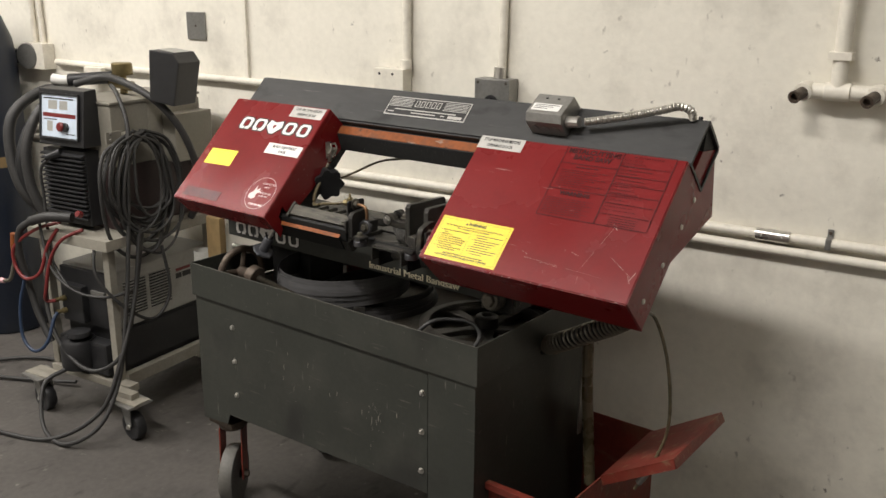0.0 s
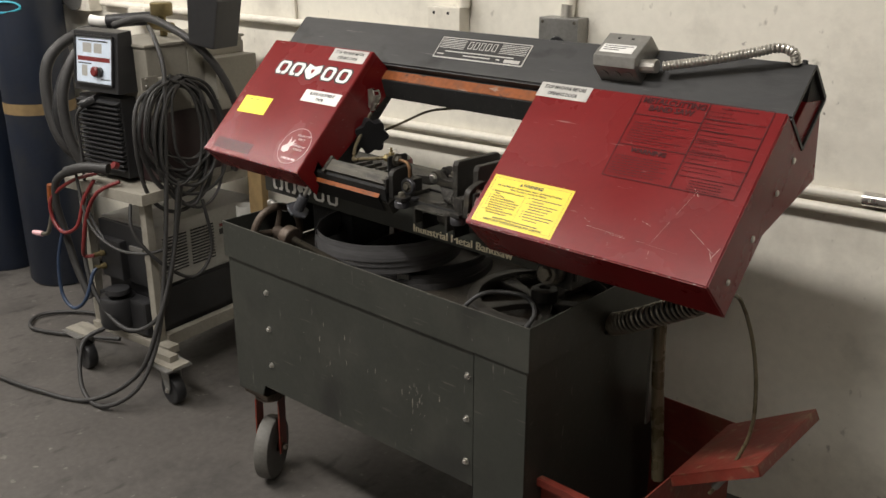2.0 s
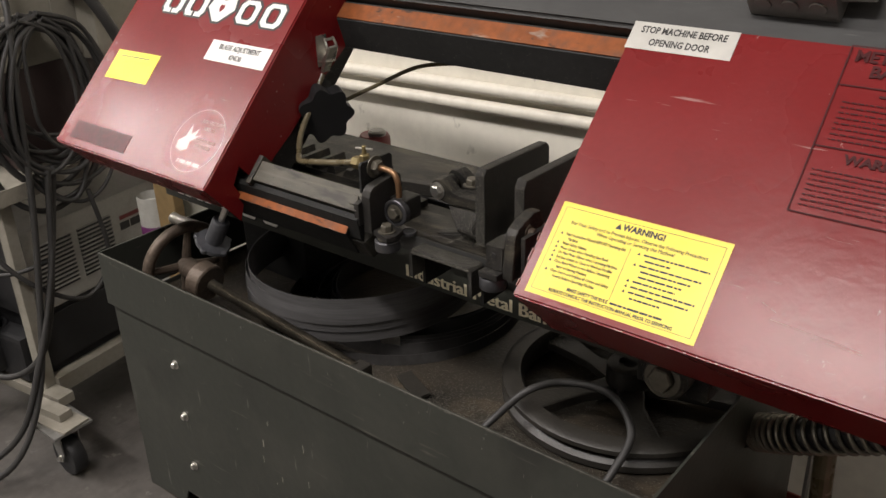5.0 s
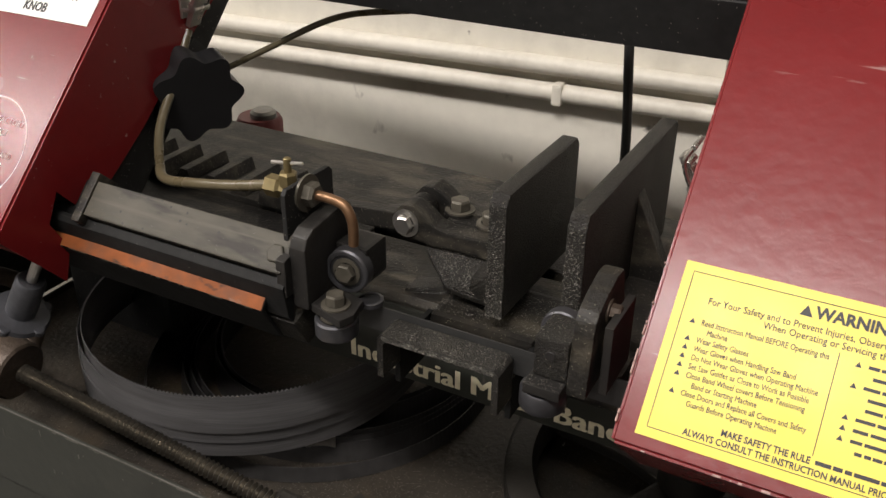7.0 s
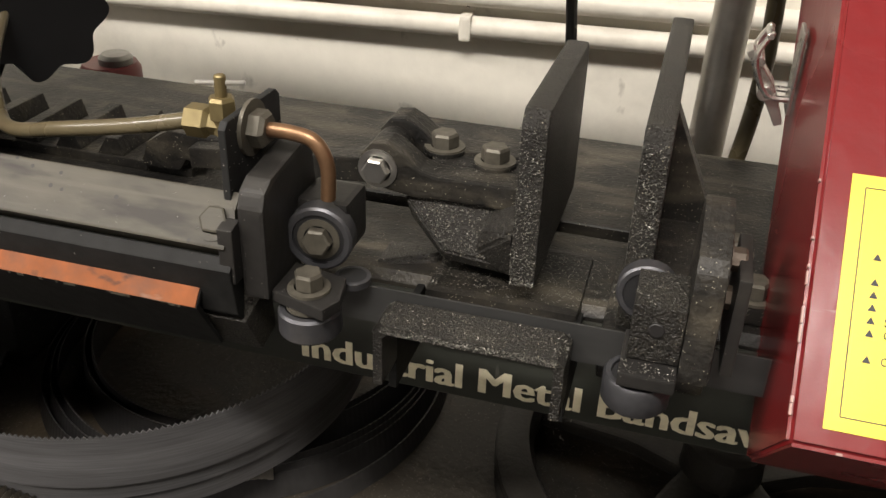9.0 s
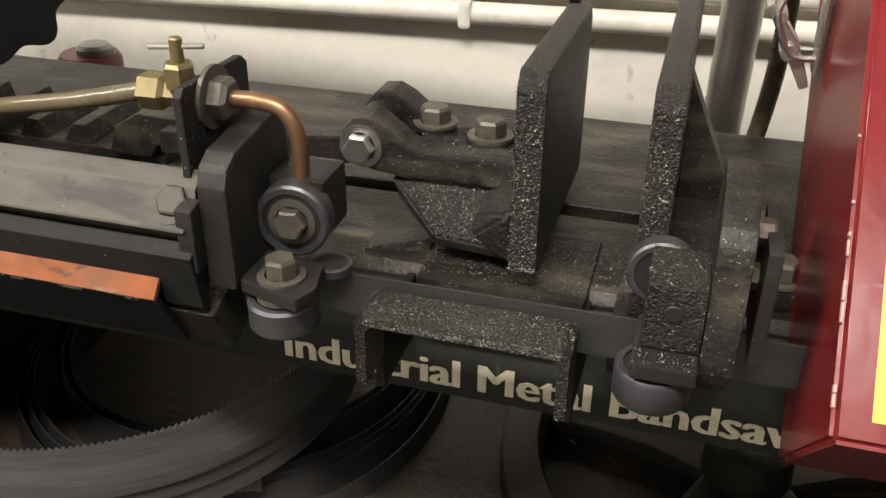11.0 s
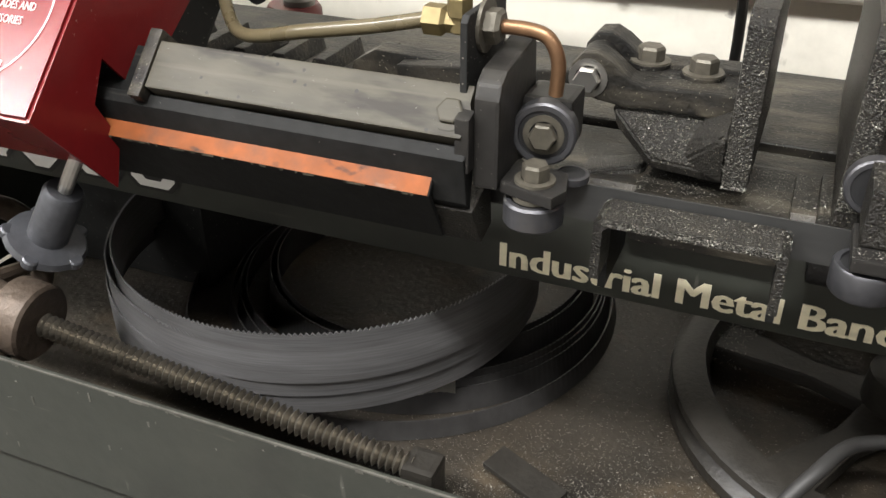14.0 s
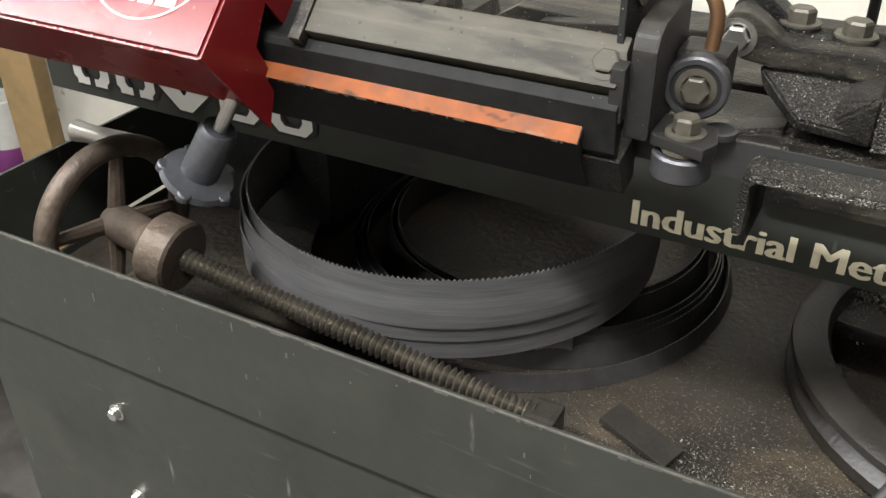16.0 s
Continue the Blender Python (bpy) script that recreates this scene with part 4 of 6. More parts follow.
part("coolant_tube", hose([(0.500, 0.046, 0.8705), (0.47, 0.044, 0.864), (0.43, 0.046, 0.856), (0.39, 0.060, 0.845), (0.362, 0.084, 0.843), (0.343, 0.108, 0.860), (0.335, 0.140, 0.89), (0.33, 0.165, 0.92)], 0.0037, 8, 14), CLEARTUBE, saw, "yellowed plastic coolant tube", True)

# right guide
rg = part("guide_bracket", prism([(0.021, 0.799), (0.022, 0.812), (0.0255, 0.840), (0.0275, 0.8465), (0.032, 0.8515), (0.044, 0.8565), (0.060, 0.8605), (0.072, 0.8595), (0.082, 0.83), (0.082, 0.80)], "x", 0.7185, 0.731, 0.0025), CAST, saw, "oily black cast guide bracket")
part("guide_block", box(0.698, 0.7185, 0.022, 0.050, 0.806, 0.832, 0.0015), CHIPPED, rg)
part("block_hole", rod((0.708, 0.0228, 0.8215), (0.708, 0.0212, 0.8215), 0.0032, 16, 0.0003), INK, rg)
part("guide_foot", box(0.696, 0.7185, 0.012, 0.044, 0.799, 0.8055, 0.0012), CASTBLK, rg)
roller((0.702, 0.062, 0.817), (0.703, 0.0, 0.821), 0.0130, 0.009, rg)
roller((0.704, 0.026, 0.7835), (0.704, 0.026, 1), 0.0140, 0.0135, rg)
part("guide_strip", box(0.735, 0.740, 0.03, 0.07, 0.80, 0.845, 0.0008), CASTBLK, rg)
for z in (0.825, 0.843):
    part("guide_bolt", hexbolt((0.731, 0.05, z), (1, 0.05, z), 0.005, 0.007), RUST, rg)

# bed and vise
bed = part("bed", prism([(0.10, 0.705), (0.10, 0.770), (0.104, 0.775), (0.174, 0.775), (0.175, 0.774), (0.175, 0.730), (0.112, 0.712), (0.108, 0.705)], "x", 0.03, 0.92, 0.0006), CAST, saw, "dark oily cast-iron bed")
part("bed_back", prism([(0.188, 0.730), (0.188, 0.774), (0.189, 0.775), (0.316, 0.775), (0.321, 0.770), (0.321, 0.735)], "x", 0.03, 0.92, 0.0006), CAST, bed)
part("slot_web", box(0.03, 0.92, 0.1755, 0.1875, 0.732, 0.740, 0), CAST, bed)
part("bed_face", box(0.03, 0.92, 0.0975, 0.0999, 0.706, 0.768, 0.0004), GREY, saw, "grey-green painted bed front with cream lettering")
part("bed_post", box(0.10, 0.24, 0.18, 0.30, 0.574, 0.74, 0.003), BLACK, saw)
part("bed_post", box(0.62, 0.86, 0.378, 0.415, 0.574, 0.725, 0.003), GREY, saw)
for k in range(4):
    words("lettering", "Industrial Metal Bandsaw", 0.0228, CREAM, Matrix.Translation((0.5186 + 0.0006 * k, 0.0973 - 0.00003 * k, 0.7187)) @ pose(0, 0, 0, 90, 0, 0), saw, "LEFT", 0.0, 1.119, "worn cream lettering")
brand = Matrix.Translation((0, 0.0975, 0)) @ pose(0, 0, 0, 90, 0, 0)
device(0.062, 0.716, 0.001, 0.230, 0.031, saw, brand)
# slot and slide
part("slide_plate", box(0.12, 0.50, 0.11, 0.168, 0.7757, 0.784, 0.001), CAST, saw)
rack = part("rack", box(0.20, 0.43, 0.150, 0.205, 0.784, 0.790, 0.001), CAST, saw, "cast-iron rack with sloping teeth")
for k in range(7):
    x = 0.215 + 0.030 * k
    part("tooth", prism([(x, 0.790), (x + 0.007, 0.801), (x + 0.015, 0.801), (x + 0.018, 0.790)], "y", 0.152, 0.203, 0.0008), CAST, rack)
part("pawl", prism([(0.40, 0.790), (0.405, 0.806), (0.42, 0.815), (0.52, 0.812), (0.555, 0.822), (0.556, 0.808), (0.52, 0.798), (0.43, 0.798), (0.425, 0.790)], "y", 0.145, 0.162, 0.0015), CAST, saw)
def hull(pts, bevel=0.0015):
    """a cast lump round a few corners."""
    b = bmesh.new()
    vs = [b.verts.new(p) for p in pts]
    bmesh.ops.convex_hull(b, input=vs)
    bmesh.ops.delete(b, geom=[v for v in b.verts if not v.link_faces], context="VERTS")
    bmesh.ops.dissolve_limit(b, angle_limit=radians(2), verts=b.verts[:], edges=b.edges[:])
    bmesh.ops.bevel(b, geom=b.edges[:], offset=bevel, segments=2, affect="EDGES")
    return b


vise = part("moving_jaw", prism([(0.0860, 0.790), (0.0860, 0.872), (0.091, 0.879), (0.208, 0.876), (0.213, 0.870), (0.213, 0.785)], "x", 0.637, 0.6495, 0.0022), CHIPPED, saw, "swarf-crusted cast-iron vise jaw")
part("jaw_base", hull([(0.574, 0.117, 0.812), (0.637, 0.117, 0.812), (0.574, 0.165, 0.812), (0.637, 0.165, 0.812), (0.577, 0.118, 0.801), (0.599, 0.102, 0.7925), (0.637, 0.100, 0.7905), (0.599, 0.104, 0.7865), (0.637, 0.102, 0.7845), (0.585, 0.165, 0.778), (0.637, 0.165, 0.778)], 0.0012), CHIPPED, vise, "sloping cast foot crusted with swarf")
part("jaw_rib", hull([(0.637, 0.088, 0.816), (0.637, 0.096, 0.787), (0.617, 0.106, 0.804), (0.613, 0.106, 0.791), (0.637, 0.122, 0.822), (0.637, 0.122, 0.787), (0.620, 0.120, 0.812)], 0.0015), CHIPPED, vise)
link = [(0.553, 0.818), (0.5495, 0.825), (0.5505, 0.833), (0.556, 0.8395), (0.564, 0.8405), (0.571, 0.837), (0.582, 0.8285), (0.590, 0.8265), (0.637, 0.8275), (0.637, 0.8135), (0.594, 0.8140), (0.580, 0.8130), (0.566, 0.8150)]
cl = part("clamp_bar", prism(link, "y", 0.115, 0.132, 0.0016), CAST, vise, "cast-iron clamp link with two bolts")
part("back_lug", prism([(u, v + 0.002) for u, v in link], "y", 0.146, 0.164, 0.0016), CAST, cl)
part("link_plate", box(0.583, 0.637, 0.132, 0.146, 0.8140, 0.8268, 0.0006), CAST, cl)
part("knuckle", rod((0.560, 0.1325, 0.828), (0.560, 0.1455, 0.828), 0.0105, 28, 0.0015), CAST, cl)
part("draw_bar", prism([(0.44, 0.800), (0.44, 0.812), (0.545, 0.822), (0.558, 0.836), (0.566, 0.832), (0.566, 0.818), (0.55, 0.808)], "y", 0.1335, 0.1445, 0.0012), CAST, cl)
part("pin_bolt", hexbolt((0.560, 0.115, 0.8265), (0.560, 0, 0.8265), 0.0072, 0.006), ZINC, cl)
for x, y in ((0.586, 0.148), (0.6155, 0.139)):
    part("bolt_washer", lathe([(0, 0), (0.0115, 0), (0.0115, 0.002), (0, 0.002)], (x, y, 0.8268), (x, y, 1), 28), CAST, cl)
    part("clamp_bolt", hexbolt((x, y, 0.8285), (x, y, 1), 0.0075, 0.009), BOLT, cl)
fj = part("fixed_jaw", prism([(0.0835, 0.777), (0.0835, 0.870), (0.0885, 0.879), (0.278, 0.876), (0.283, 0.870), (0.283, 0.777)], "x", 0.690, 0.7025, 0.0022), CHIPPED, saw, "swarf-crusted cast-iron vise jaw")
part("jaw_web", prism([(0.7025, 0.777), (0.7025, 0.85), (0.735, 0.777)], "y", 0.19, 0.205, 0.001), CAST, fj)
part("jaw_foot", box(0.7025, 0.77, 0.11, 0.25, 0.7755, 0.786, 0.002), CAST, fj)
for x, y in ((0.742, 0.16), (0.752, 0.12)):
    part("jaw_bolt", hexbolt((x, y, 0.786), (x, y, 1), 0.0075, 0.010), BOLT, fj)
part("bed_casting", box(0.594, 0.672, 0.087, 0.150, 0.750, 0.7783, 0.005), CAST, saw, "rounded cast boss on the bed's front")
part("bed_casting", box(0.684, 0.735, 0.079, 0.150, 0.750, 0.7787, 0.003), CAST, saw)
part("bed_ledge", hull([(0.56, 0.098, 0.752), (0.594, 0.098, 0.752), (0.56, 0.106, 0.776), (0.594, 0.122, 0.779), (0.56, 0.13, 0.776), (0.594, 0.14, 0.779)], 0.002), CHIPPED, saw)

# chip guard: an inverted channel over the lettering
part("chip_guard", prism([(0.588, 0.760), (0.588, 0.7895), (0.592, 0.7930), (0.670, 0.7930), (0.674, 0.7895), (0.674, 0.760), (0.6695, 0.760), (0.6695, 0.786), (0.667, 0.7885), (0.595, 0.7885), (0.5925, 0.786), (0.5925, 0.760)], "y", 0.029, 0.0505, 0.0003), CHIPPED, saw, "swarf-dusted steel chip guard")

for x in (0.5882, 0.6698):
    part("guard_leg", box(x, x + 0.004, 0.0506, 0.0970, 0.742, 0.774, 0.0006), GUARDBLK, saw)

# vise screw with handwheel, clamp knob
bm = bmesh.new()
n, turns = 16, 46
a_, b__ = Vector((0.228, 0.008, 0.653)), Vector((0.496, 0.024, 0.606))
part("lead_screw", hose([a_, a_.lerp(b__, 0.5), b__], 0.0062, 4, 16, bm, 0.0019, 0.0046), THREAD, saw, "greasy threaded lead screw", False)
d_ = (b__ - a_).normalized()
part("screw_collar", lathe([(0, 0), (0.024, 0), (0.026, 0.002), (0.026, 0.022), (0.024, 0.024), (0, 0.024)], a_ - d_ * 0.012, b__, 32), RUST, saw, "", True)
hub0 = Vector((0.1495, 0.0338, 0.6425))
wn = Vector((1, -0.107, -0.044)).normalized()
wy = Vector((0.107, 1, 0)).normalized()
wz = wn.cross(wy)
hw = part("handwheel", hose([hub0 + 0.0598 * (math.cos(2 * math.pi * k / 48) * wy + math.sin(2 * math.pi * k / 48) * wz) for k in range(49)], 0.0084, 1, 14, raw=True), RUST, saw, "rusty cast handwheel", True)
part("hub", lathe([(0, -0.008), (0.010, -0.008), (0.014, 0.0), (0.0145, 0.01), (0.0135, 0.072), (0, 0.072)], hub0, a_, 24), RUST, hw, "", True)
for k in range(4):
    a = radians(80 + 90 * k)
    out_ = math.cos(a) * wy + math.sin(a) * wz
    part("spoke", rod(hub0, hub0 + out_ * 0.056, 0.0075, 10, 0.0005, None, 0.0045), RUST, hw)
part("hub_screw", rod(hub0 - wn * 0.013, hub0 - wn * 0.006, 0.005, 12), ZINC, hw)
h0 = hub0 + 0.032 * wy + 0.048 * wz - wn * 0.006
part("crank_handle", lathe([(0, 0), (0.0075, 0), (0.009, 0.006), (0.0075, 0.05), (0.009, 0.062), (0, 0.066)], h0, h0 + Vector((-1, 0.0, 0.0)), 20), CHROME, hw, "bare steel crank handle", True)
part("screw_nut", box(0.491, 0.512, 0.014, 0.036, 0.5745, 0.613, 0.004), WHEELCAST, saw)
k0 = Vector((0.275, -0.003, 0.726))
ku = Vector((0.036, 0.004, 0.060)).normalized()
part("clamp_knob", lathe([(0, 0), (0.022, 0), (0.0235, 0.002), (0.022, 0.0055), (0.0118, 0.008), (0.0114, 0.042), (0.0098, 0.045), (0, 0.045)], k0, k0 + ku, 26), KNOBGREY, saw, "dull steel clamp knob", True)
kv = Vector((0.855, 0.0, -0.51)).normalized()
kw = ku.cross(kv)
for k in range(5):
    a = 2 * math.pi * k / 5
    kc = k0 + 0.0205 * (math.cos(a) * kv + math.sin(a) * kw)
    part("lobe", rod(kc, kc + ku * 0.006, 0.0050, 14), KNOBGREY, saw)
part("knob_stem", rod(k0 + ku * 0.043, k0 + ku * 0.078, 0.0042, 14), ZINC, saw)
# clamp at the bed's right, spring hose, down pipe
bm = bmesh.new()
rod((0.879, 0.09, 0.722), (0.879, 0.063, 0.722), 0.024, 24, 0.003, bm)
box(0.838, 0.915, 0.09, 0.20, 0.69, 0.755, 0.004, bm)
part("pivot_casting", bm, CAST, saw)
part("pivot_nut", hexbolt((0.879, 0.063, 0.722), (0.879, 0, 0.732), 0.013, 0.010), BOLT, saw)
# solid black tube: paints the shade between the spring's coils
part("spring", hose([(0.915, 0.215, 0.582), (0.97, 0.20, 0.613), (1.04, 0.185, 0.655), (1.10, 0.18, 0.690), (1.14, 0.175, 0.72)], 0.0165, 8, 18, None, 0.001, 0.02), INK, saw, "solid black core standing in for shade inside the spring", False)
SP = smooth_path([(0.93, 0.211, 0.592), (0.97, 0.20, 0.613), (1.04, 0.185, 0.655), (1.10, 0.18, 0.690), (1.14, 0.175, 0.72)], 60)
q = []
for k, p_ in enumerate(SP):
    for j in range(3):
        f = (k + j / 3)
        c_ = p_.lerp(SP[min(k + 1, len(SP) - 1)], j / 3)
        d2 = (SP[min(k + 1, len(SP) - 1)] - SP[max(k - 1, 0)]).normalized()
        u_ = d2.cross(Vector((0, 1, 0))).normalized()
        w_ = d2.cross(u_)
        a = 2 * math.pi * f / len(SP) * 27
        q.append(c_ + 0.0195 * (math.cos(a) * u_ + math.sin(a) * w_))
part("spring", hose(q, 0.0026, 1, 7, raw=True), SPRING, saw, "large dull steel counterbalance spring", True)
part("spring_hook", hose([(0.905, 0.20, 0.573), (0.915, 0.213, 0.58), (0.93, 0.212, 0.59)], 0.004, 5, 8), BOLT, saw)
part("down_pipe", hose([(0.985, 0.29, 0.60), (0.988, 0.29, 0.50), (0.995, 0.29, 0.40), (1.008, 0.29, 0.25)], 0.0125, 6, 14), CLEARTUBE, saw, "yellowed coolant down pipe")
part("pipe_strip", box(0.968, 0.972, 0.29, 0.305, 0.36, 0.60, 0.001), GALV, saw)
part("drain_tube", hose([HEAD @ Vector((1.20, 0.60, 0.49)), (1.205, 0.13, 0.74), (1.225, 0.15, 0.66), (1.235, 0.16, 0.56), (1.225, 0.17, 0.48), (1.195, 0.165, 0.40), (1.175, 0.16, 0.36)], 0.0034, 8, 10), CLEARTUBE, saw, "thin yellowed plastic hose", True)
part("tube_fitting", rod((1.198, 0.166, 0.405), (1.182, 0.161, 0.375), 0.007, 12), GALV, saw)
part("lift_tube", rod((0.722, 0.372, 0.577), (0.730, 0.372, 1.02), 0.0135, 24), CHROME, saw, "scratched bare steel hydraulic tube", True)
part("lift_hose", hose([(0.735, 0.352, 0.60), (0.742, 0.345, 0.72), (0.752, 0.34, 0.82), (0.748, 0.345, 0.93), (0.74, 0.35, 1.0)], 0.006, 8, 10), CLEARTUBE, saw, "", True)
part("blade_oil_line", hose([HEAD @ Vector((0.30, 0.76, 0.46)), HEAD @ Vector((0.345, 0.80, 0.455)), HEAD @ Vector((0.40, 0.835, 0.46)), HEAD @ Vector((0.46, 0.845, 0.47)), HEAD @ Vector((0.56, 0.850, 0.485)), HEAD @ Vector((0.65, 0.850, 0.488)), HEAD @ Vector((0.76, 0.835, 0.50))], 0.0028, 8, 10), CLEARTUBE, saw, "", True)
part("power_cord", hose([(0.60, 0.49, 0.60), (0.605, 0.49, 0.74), (0.598, 0.49, 0.85), (0.59, 0.485, 0.98)], 0.005, 8, 10), RUBBER, saw)


# ---- loose things in the tray ----
TF = 0.574


def toothed_band(b, cx, cy, r0, r1, z0, z1, a0, a1, n, lean=0.0, teeth=True, flare=0.0, tip=0.0014):
    """a steel band on edge, bent along an arc, with fine teeth on its upper edge; thin but solid."""
    th = 0.0011
    prev = None
    for k in range(n + 1):
        f = k / n
        a = a0 + (a1 - a0) * f
        r = r0 + (r1 - r0) * f
        c, s = math.cos(a), math.sin(a)
        dz = lean * math.cos(a - 0.6)
        tooth = tip if teeth and k % 2 else 0.0
        q = [b.verts.new((cx + rr * c, cy + rr * s, z)) for rr, z in ((r + flare, z0 + dz), (r + flare + th, z0 + dz), (r + th, z1 + dz + tooth), (r, z1 + dz + tooth))]
        if prev:
            for i in range(4):
                b.faces.new((prev[i], q[i], q[(i + 1) % 4], prev[(i + 1) % 4]))
        else:
            b.faces.new(q[::-1])
        prev = q
    b.faces.new(prev)


coil_a = thing("blade_coil", "coiled dark blue-grey band saw blade standing on edge", "saw blade", "spare blade coils")
for k, (r, z0, z1, cx, cy) in enumerate(((0.1625, 0.6105, 0.640, 0.3505, 0.1885), (0.1608, 0.626, 0.662, 0.354, 0.1860), (0.157, 0.638, 0.674, 0.3595, 0.1820))):
    bm = bmesh.new()
    toothed_band(bm, cx, cy, r, r + 0.0003, z0, z1, radians(75 + 8 * k), radians(434.5 + 8 * k), 560, 0.002 * k, True, 0.0, 0.0021)
    part("loop", bm, BLADE, coil_a)
coil_b = thing("blade_coil", "flat coil of several dark band saw blade loops", "saw blade", "spare blade coils")
for k, (r, z1, cx, cy) in enumerate(((0.126, 0.036, 0.410, 0.255), (0.130, 0.034, 0.409, 0.253), (0.144, 0.024, 0.405, 0.248), (0.1475, 0.021, 0.404, 0.2465), (0.152, 0.018, 0.402, 0.245), (0.171, 0.013, 0.391, 0.233))):
    bm = bmesh.new()
    toothed_band(bm, cx, cy, r, r + 0.0003, TF + 0.0005, TF + z1, radians(85 + 7 * k), radians(85 + 7 * k + 359.7), 400, 0.0, True, 0.004, 0.0005)
    part("loop", bm, SHADEBLADE, coil_b)
part("weld_mark", box(-0.013, 0.013, -0.001, 0.0006, 0.006, 0.022, 0.0005, m=Matrix.Translation((0.474, 0.1105, TF + 0.006)) @ pose(0, 0, 0, 0, 0, 28)), ZINC, coil_b, "ground bright weld")

wheel = thing("spoked_wheel", "heavy grooved cast-iron spoked wheel lying in the tray", "wheel")
WX, WY = 0.769, 0.2125
prof = [(0.128, 0.004), (0.126, 0.026), (0.130, 0.034), (0.146, 0.034), (0.152, 0.030), (0.1525, 0.025), (0.145, 0.019), (0.1525, 0.012), (0.152, 0.004), (0.149, 0.001), (0.132, 0.0), (0.128, 0.004)]
part("rim", lathe(prof, (WX, WY, TF), (WX, WY, 1), 64), WHEELCAST, wheel, "", True)
part("hub", lathe([(0, 0.002), (0.026, 0.002), (0.028, 0.01), (0.026, 0.045), (0.022, 0.048), (0.012, 0.048), (0.012, 0.04), (0, 0.04)], (WX, WY, TF), (WX, WY, 1), 32), WHEELCAST, wheel, "", True)
for k in range(5):
    a = radians(20 + 72 * k)
    c, s = math.cos(a), math.sin(a)
    q = [(0.020, -0.016), (0.06, -0.010), (0.131, -0.019), (0.131, 0.019), (0.06, 0.010), (0.020, 0.016)]
    part("spoke", prism([(WX + u * c - v * s, WY + u * s + v * c) for u, v in q], "z", TF + 0.010, TF + 0.022, 0.003), WHEELCAST, wheel)

scrap = tagged(part("steel_offcut", box(-0.026, 0.026, -0.010, 0.010, 0, 0.004, 0.0006, m=Matrix.Translation((0.553, 0.064, TF + 0.006)) @ pose(0, 0, 0, 5, 4, -22)), WHEELCAST), "small dark flat steel offcut lying on swarf", "offcut")
loop = tagged(part("rubber_hose", hose([(0.675, 0.022, TF + 0.006), (0.686, 0.050, TF + 0.024), (0.712, 0.080, TF + 0.056), (0.738, 0.116, TF + 0.058), (0.792, 0.124, TF + 0.060), (0.839, 0.086, TF + 0.052), (0.842, 0.042, TF + 0.028), (0.832, 0.018, TF + 0.006)], 0.0044, 8, 12), RUBBER, None, "", True), "short loop of black rubber hose in the tray", "hose")

# swarf: heaps of small chips
sw = random.Random(21)
verts, faces = [], []


def chip(x, y, z, s):
    a, b = sw.uniform(0, 6.28), sw.uniform(-0.7, 0.7)
    u = Vector((math.cos(a), math.sin(a), b)) * s
    v = Vector((-math.sin(a), math.cos(a), sw.uniform(-0.7, 0.7))) * s * sw.uniform(0.25, 0.7)
    w = u.cross(v).normalized() * s * 0.35
    i = len(verts)
    c = Vector((x, y, z + s * 0.4))
    verts.extend([tuple(c + u), tuple(c + v), tuple(c - u), tuple(c + w)])
    faces.extend([(i, i + 1, i + 3), (i + 1, i + 2, i + 3), (i + 2, i, i + 3), (i, i + 2, i + 1)])


for k in range(34000):
    x, y = sw.gauss(0.66, 0.10), -0.036 + abs(sw.gauss(0, 0.062))
    if 0.06 < x < 0.91 and -0.036 < y < 0.35:
        chip(x, y, TF + 0.0005 + 0.006 * math.exp(-((x - 0.66) / 0.09) ** 2 - (y / 0.05) ** 2) * sw.random(), sw.uniform(0.0003, 0.0011))
for k in range(6000):
    chip(sw.uniform(0.06, 0.91), sw.uniform(-0.03, 0.35), TF, sw.uniform(0.0003, 0.0010))
for k in range(700):
    a, r = sw.gauss(2.6, 0.25), sw.uniform(0.105, 0.130)
    chip(WX + r * math.cos(a), WY + r * math.sin(a), TF + 0.02 + 0.012 * sw.random(), sw.uniform(0.0006, 0.0018))


def scatter(n, x0, x1, y0, y1, z, lo=0.0004, hi=0.0013):
    for k in range(n):
        chip(sw.uniform(x0, x1), sw.uniform(y0, y1), z, sw.uniform(lo, hi))


scatter(1500, 0.594, 0.735, 0.090, 0.14, 0.7797, 0.0003, 0.0009)
scatter(300, 0.576, 0.634, 0.117, 0.160, 0.8272, 0.0003, 0.0008)
for k in range(900):  # on the jaw's sloping foot
    f = sw.random()
    chip(sw.uniform(0.578 + 0.021 * f, 0.636), 0.117 - 0.016 * f, 0.8125 - 0.020 * f, sw.uniform(0.0003, 0.0009))
scatter(900, 0.589, 0.674, 0.030, 0.050, 0.7927, 0.0003, 0.0008)
scatter(140, 0.698, 0.7185, 0.022, 0.050, 0.8322, 0.0003, 0.0008)
scatter(80, 0.696, 0.718, 0.012, 0.021, 0.8056, 0.0003, 0.0008)
scatter(500, 0.71, 0.80, 0.10, 0.26, 0.7865, 0.0003, 0.0008)
scatter(500, 0.40, 0.70, 0.19, 0.30, 0.7755, 0.0003, 0.0007)
scatter(160, 0.33, 0.53, 0.105, 0.165, 0.7842, 0.0003, 0.0007)
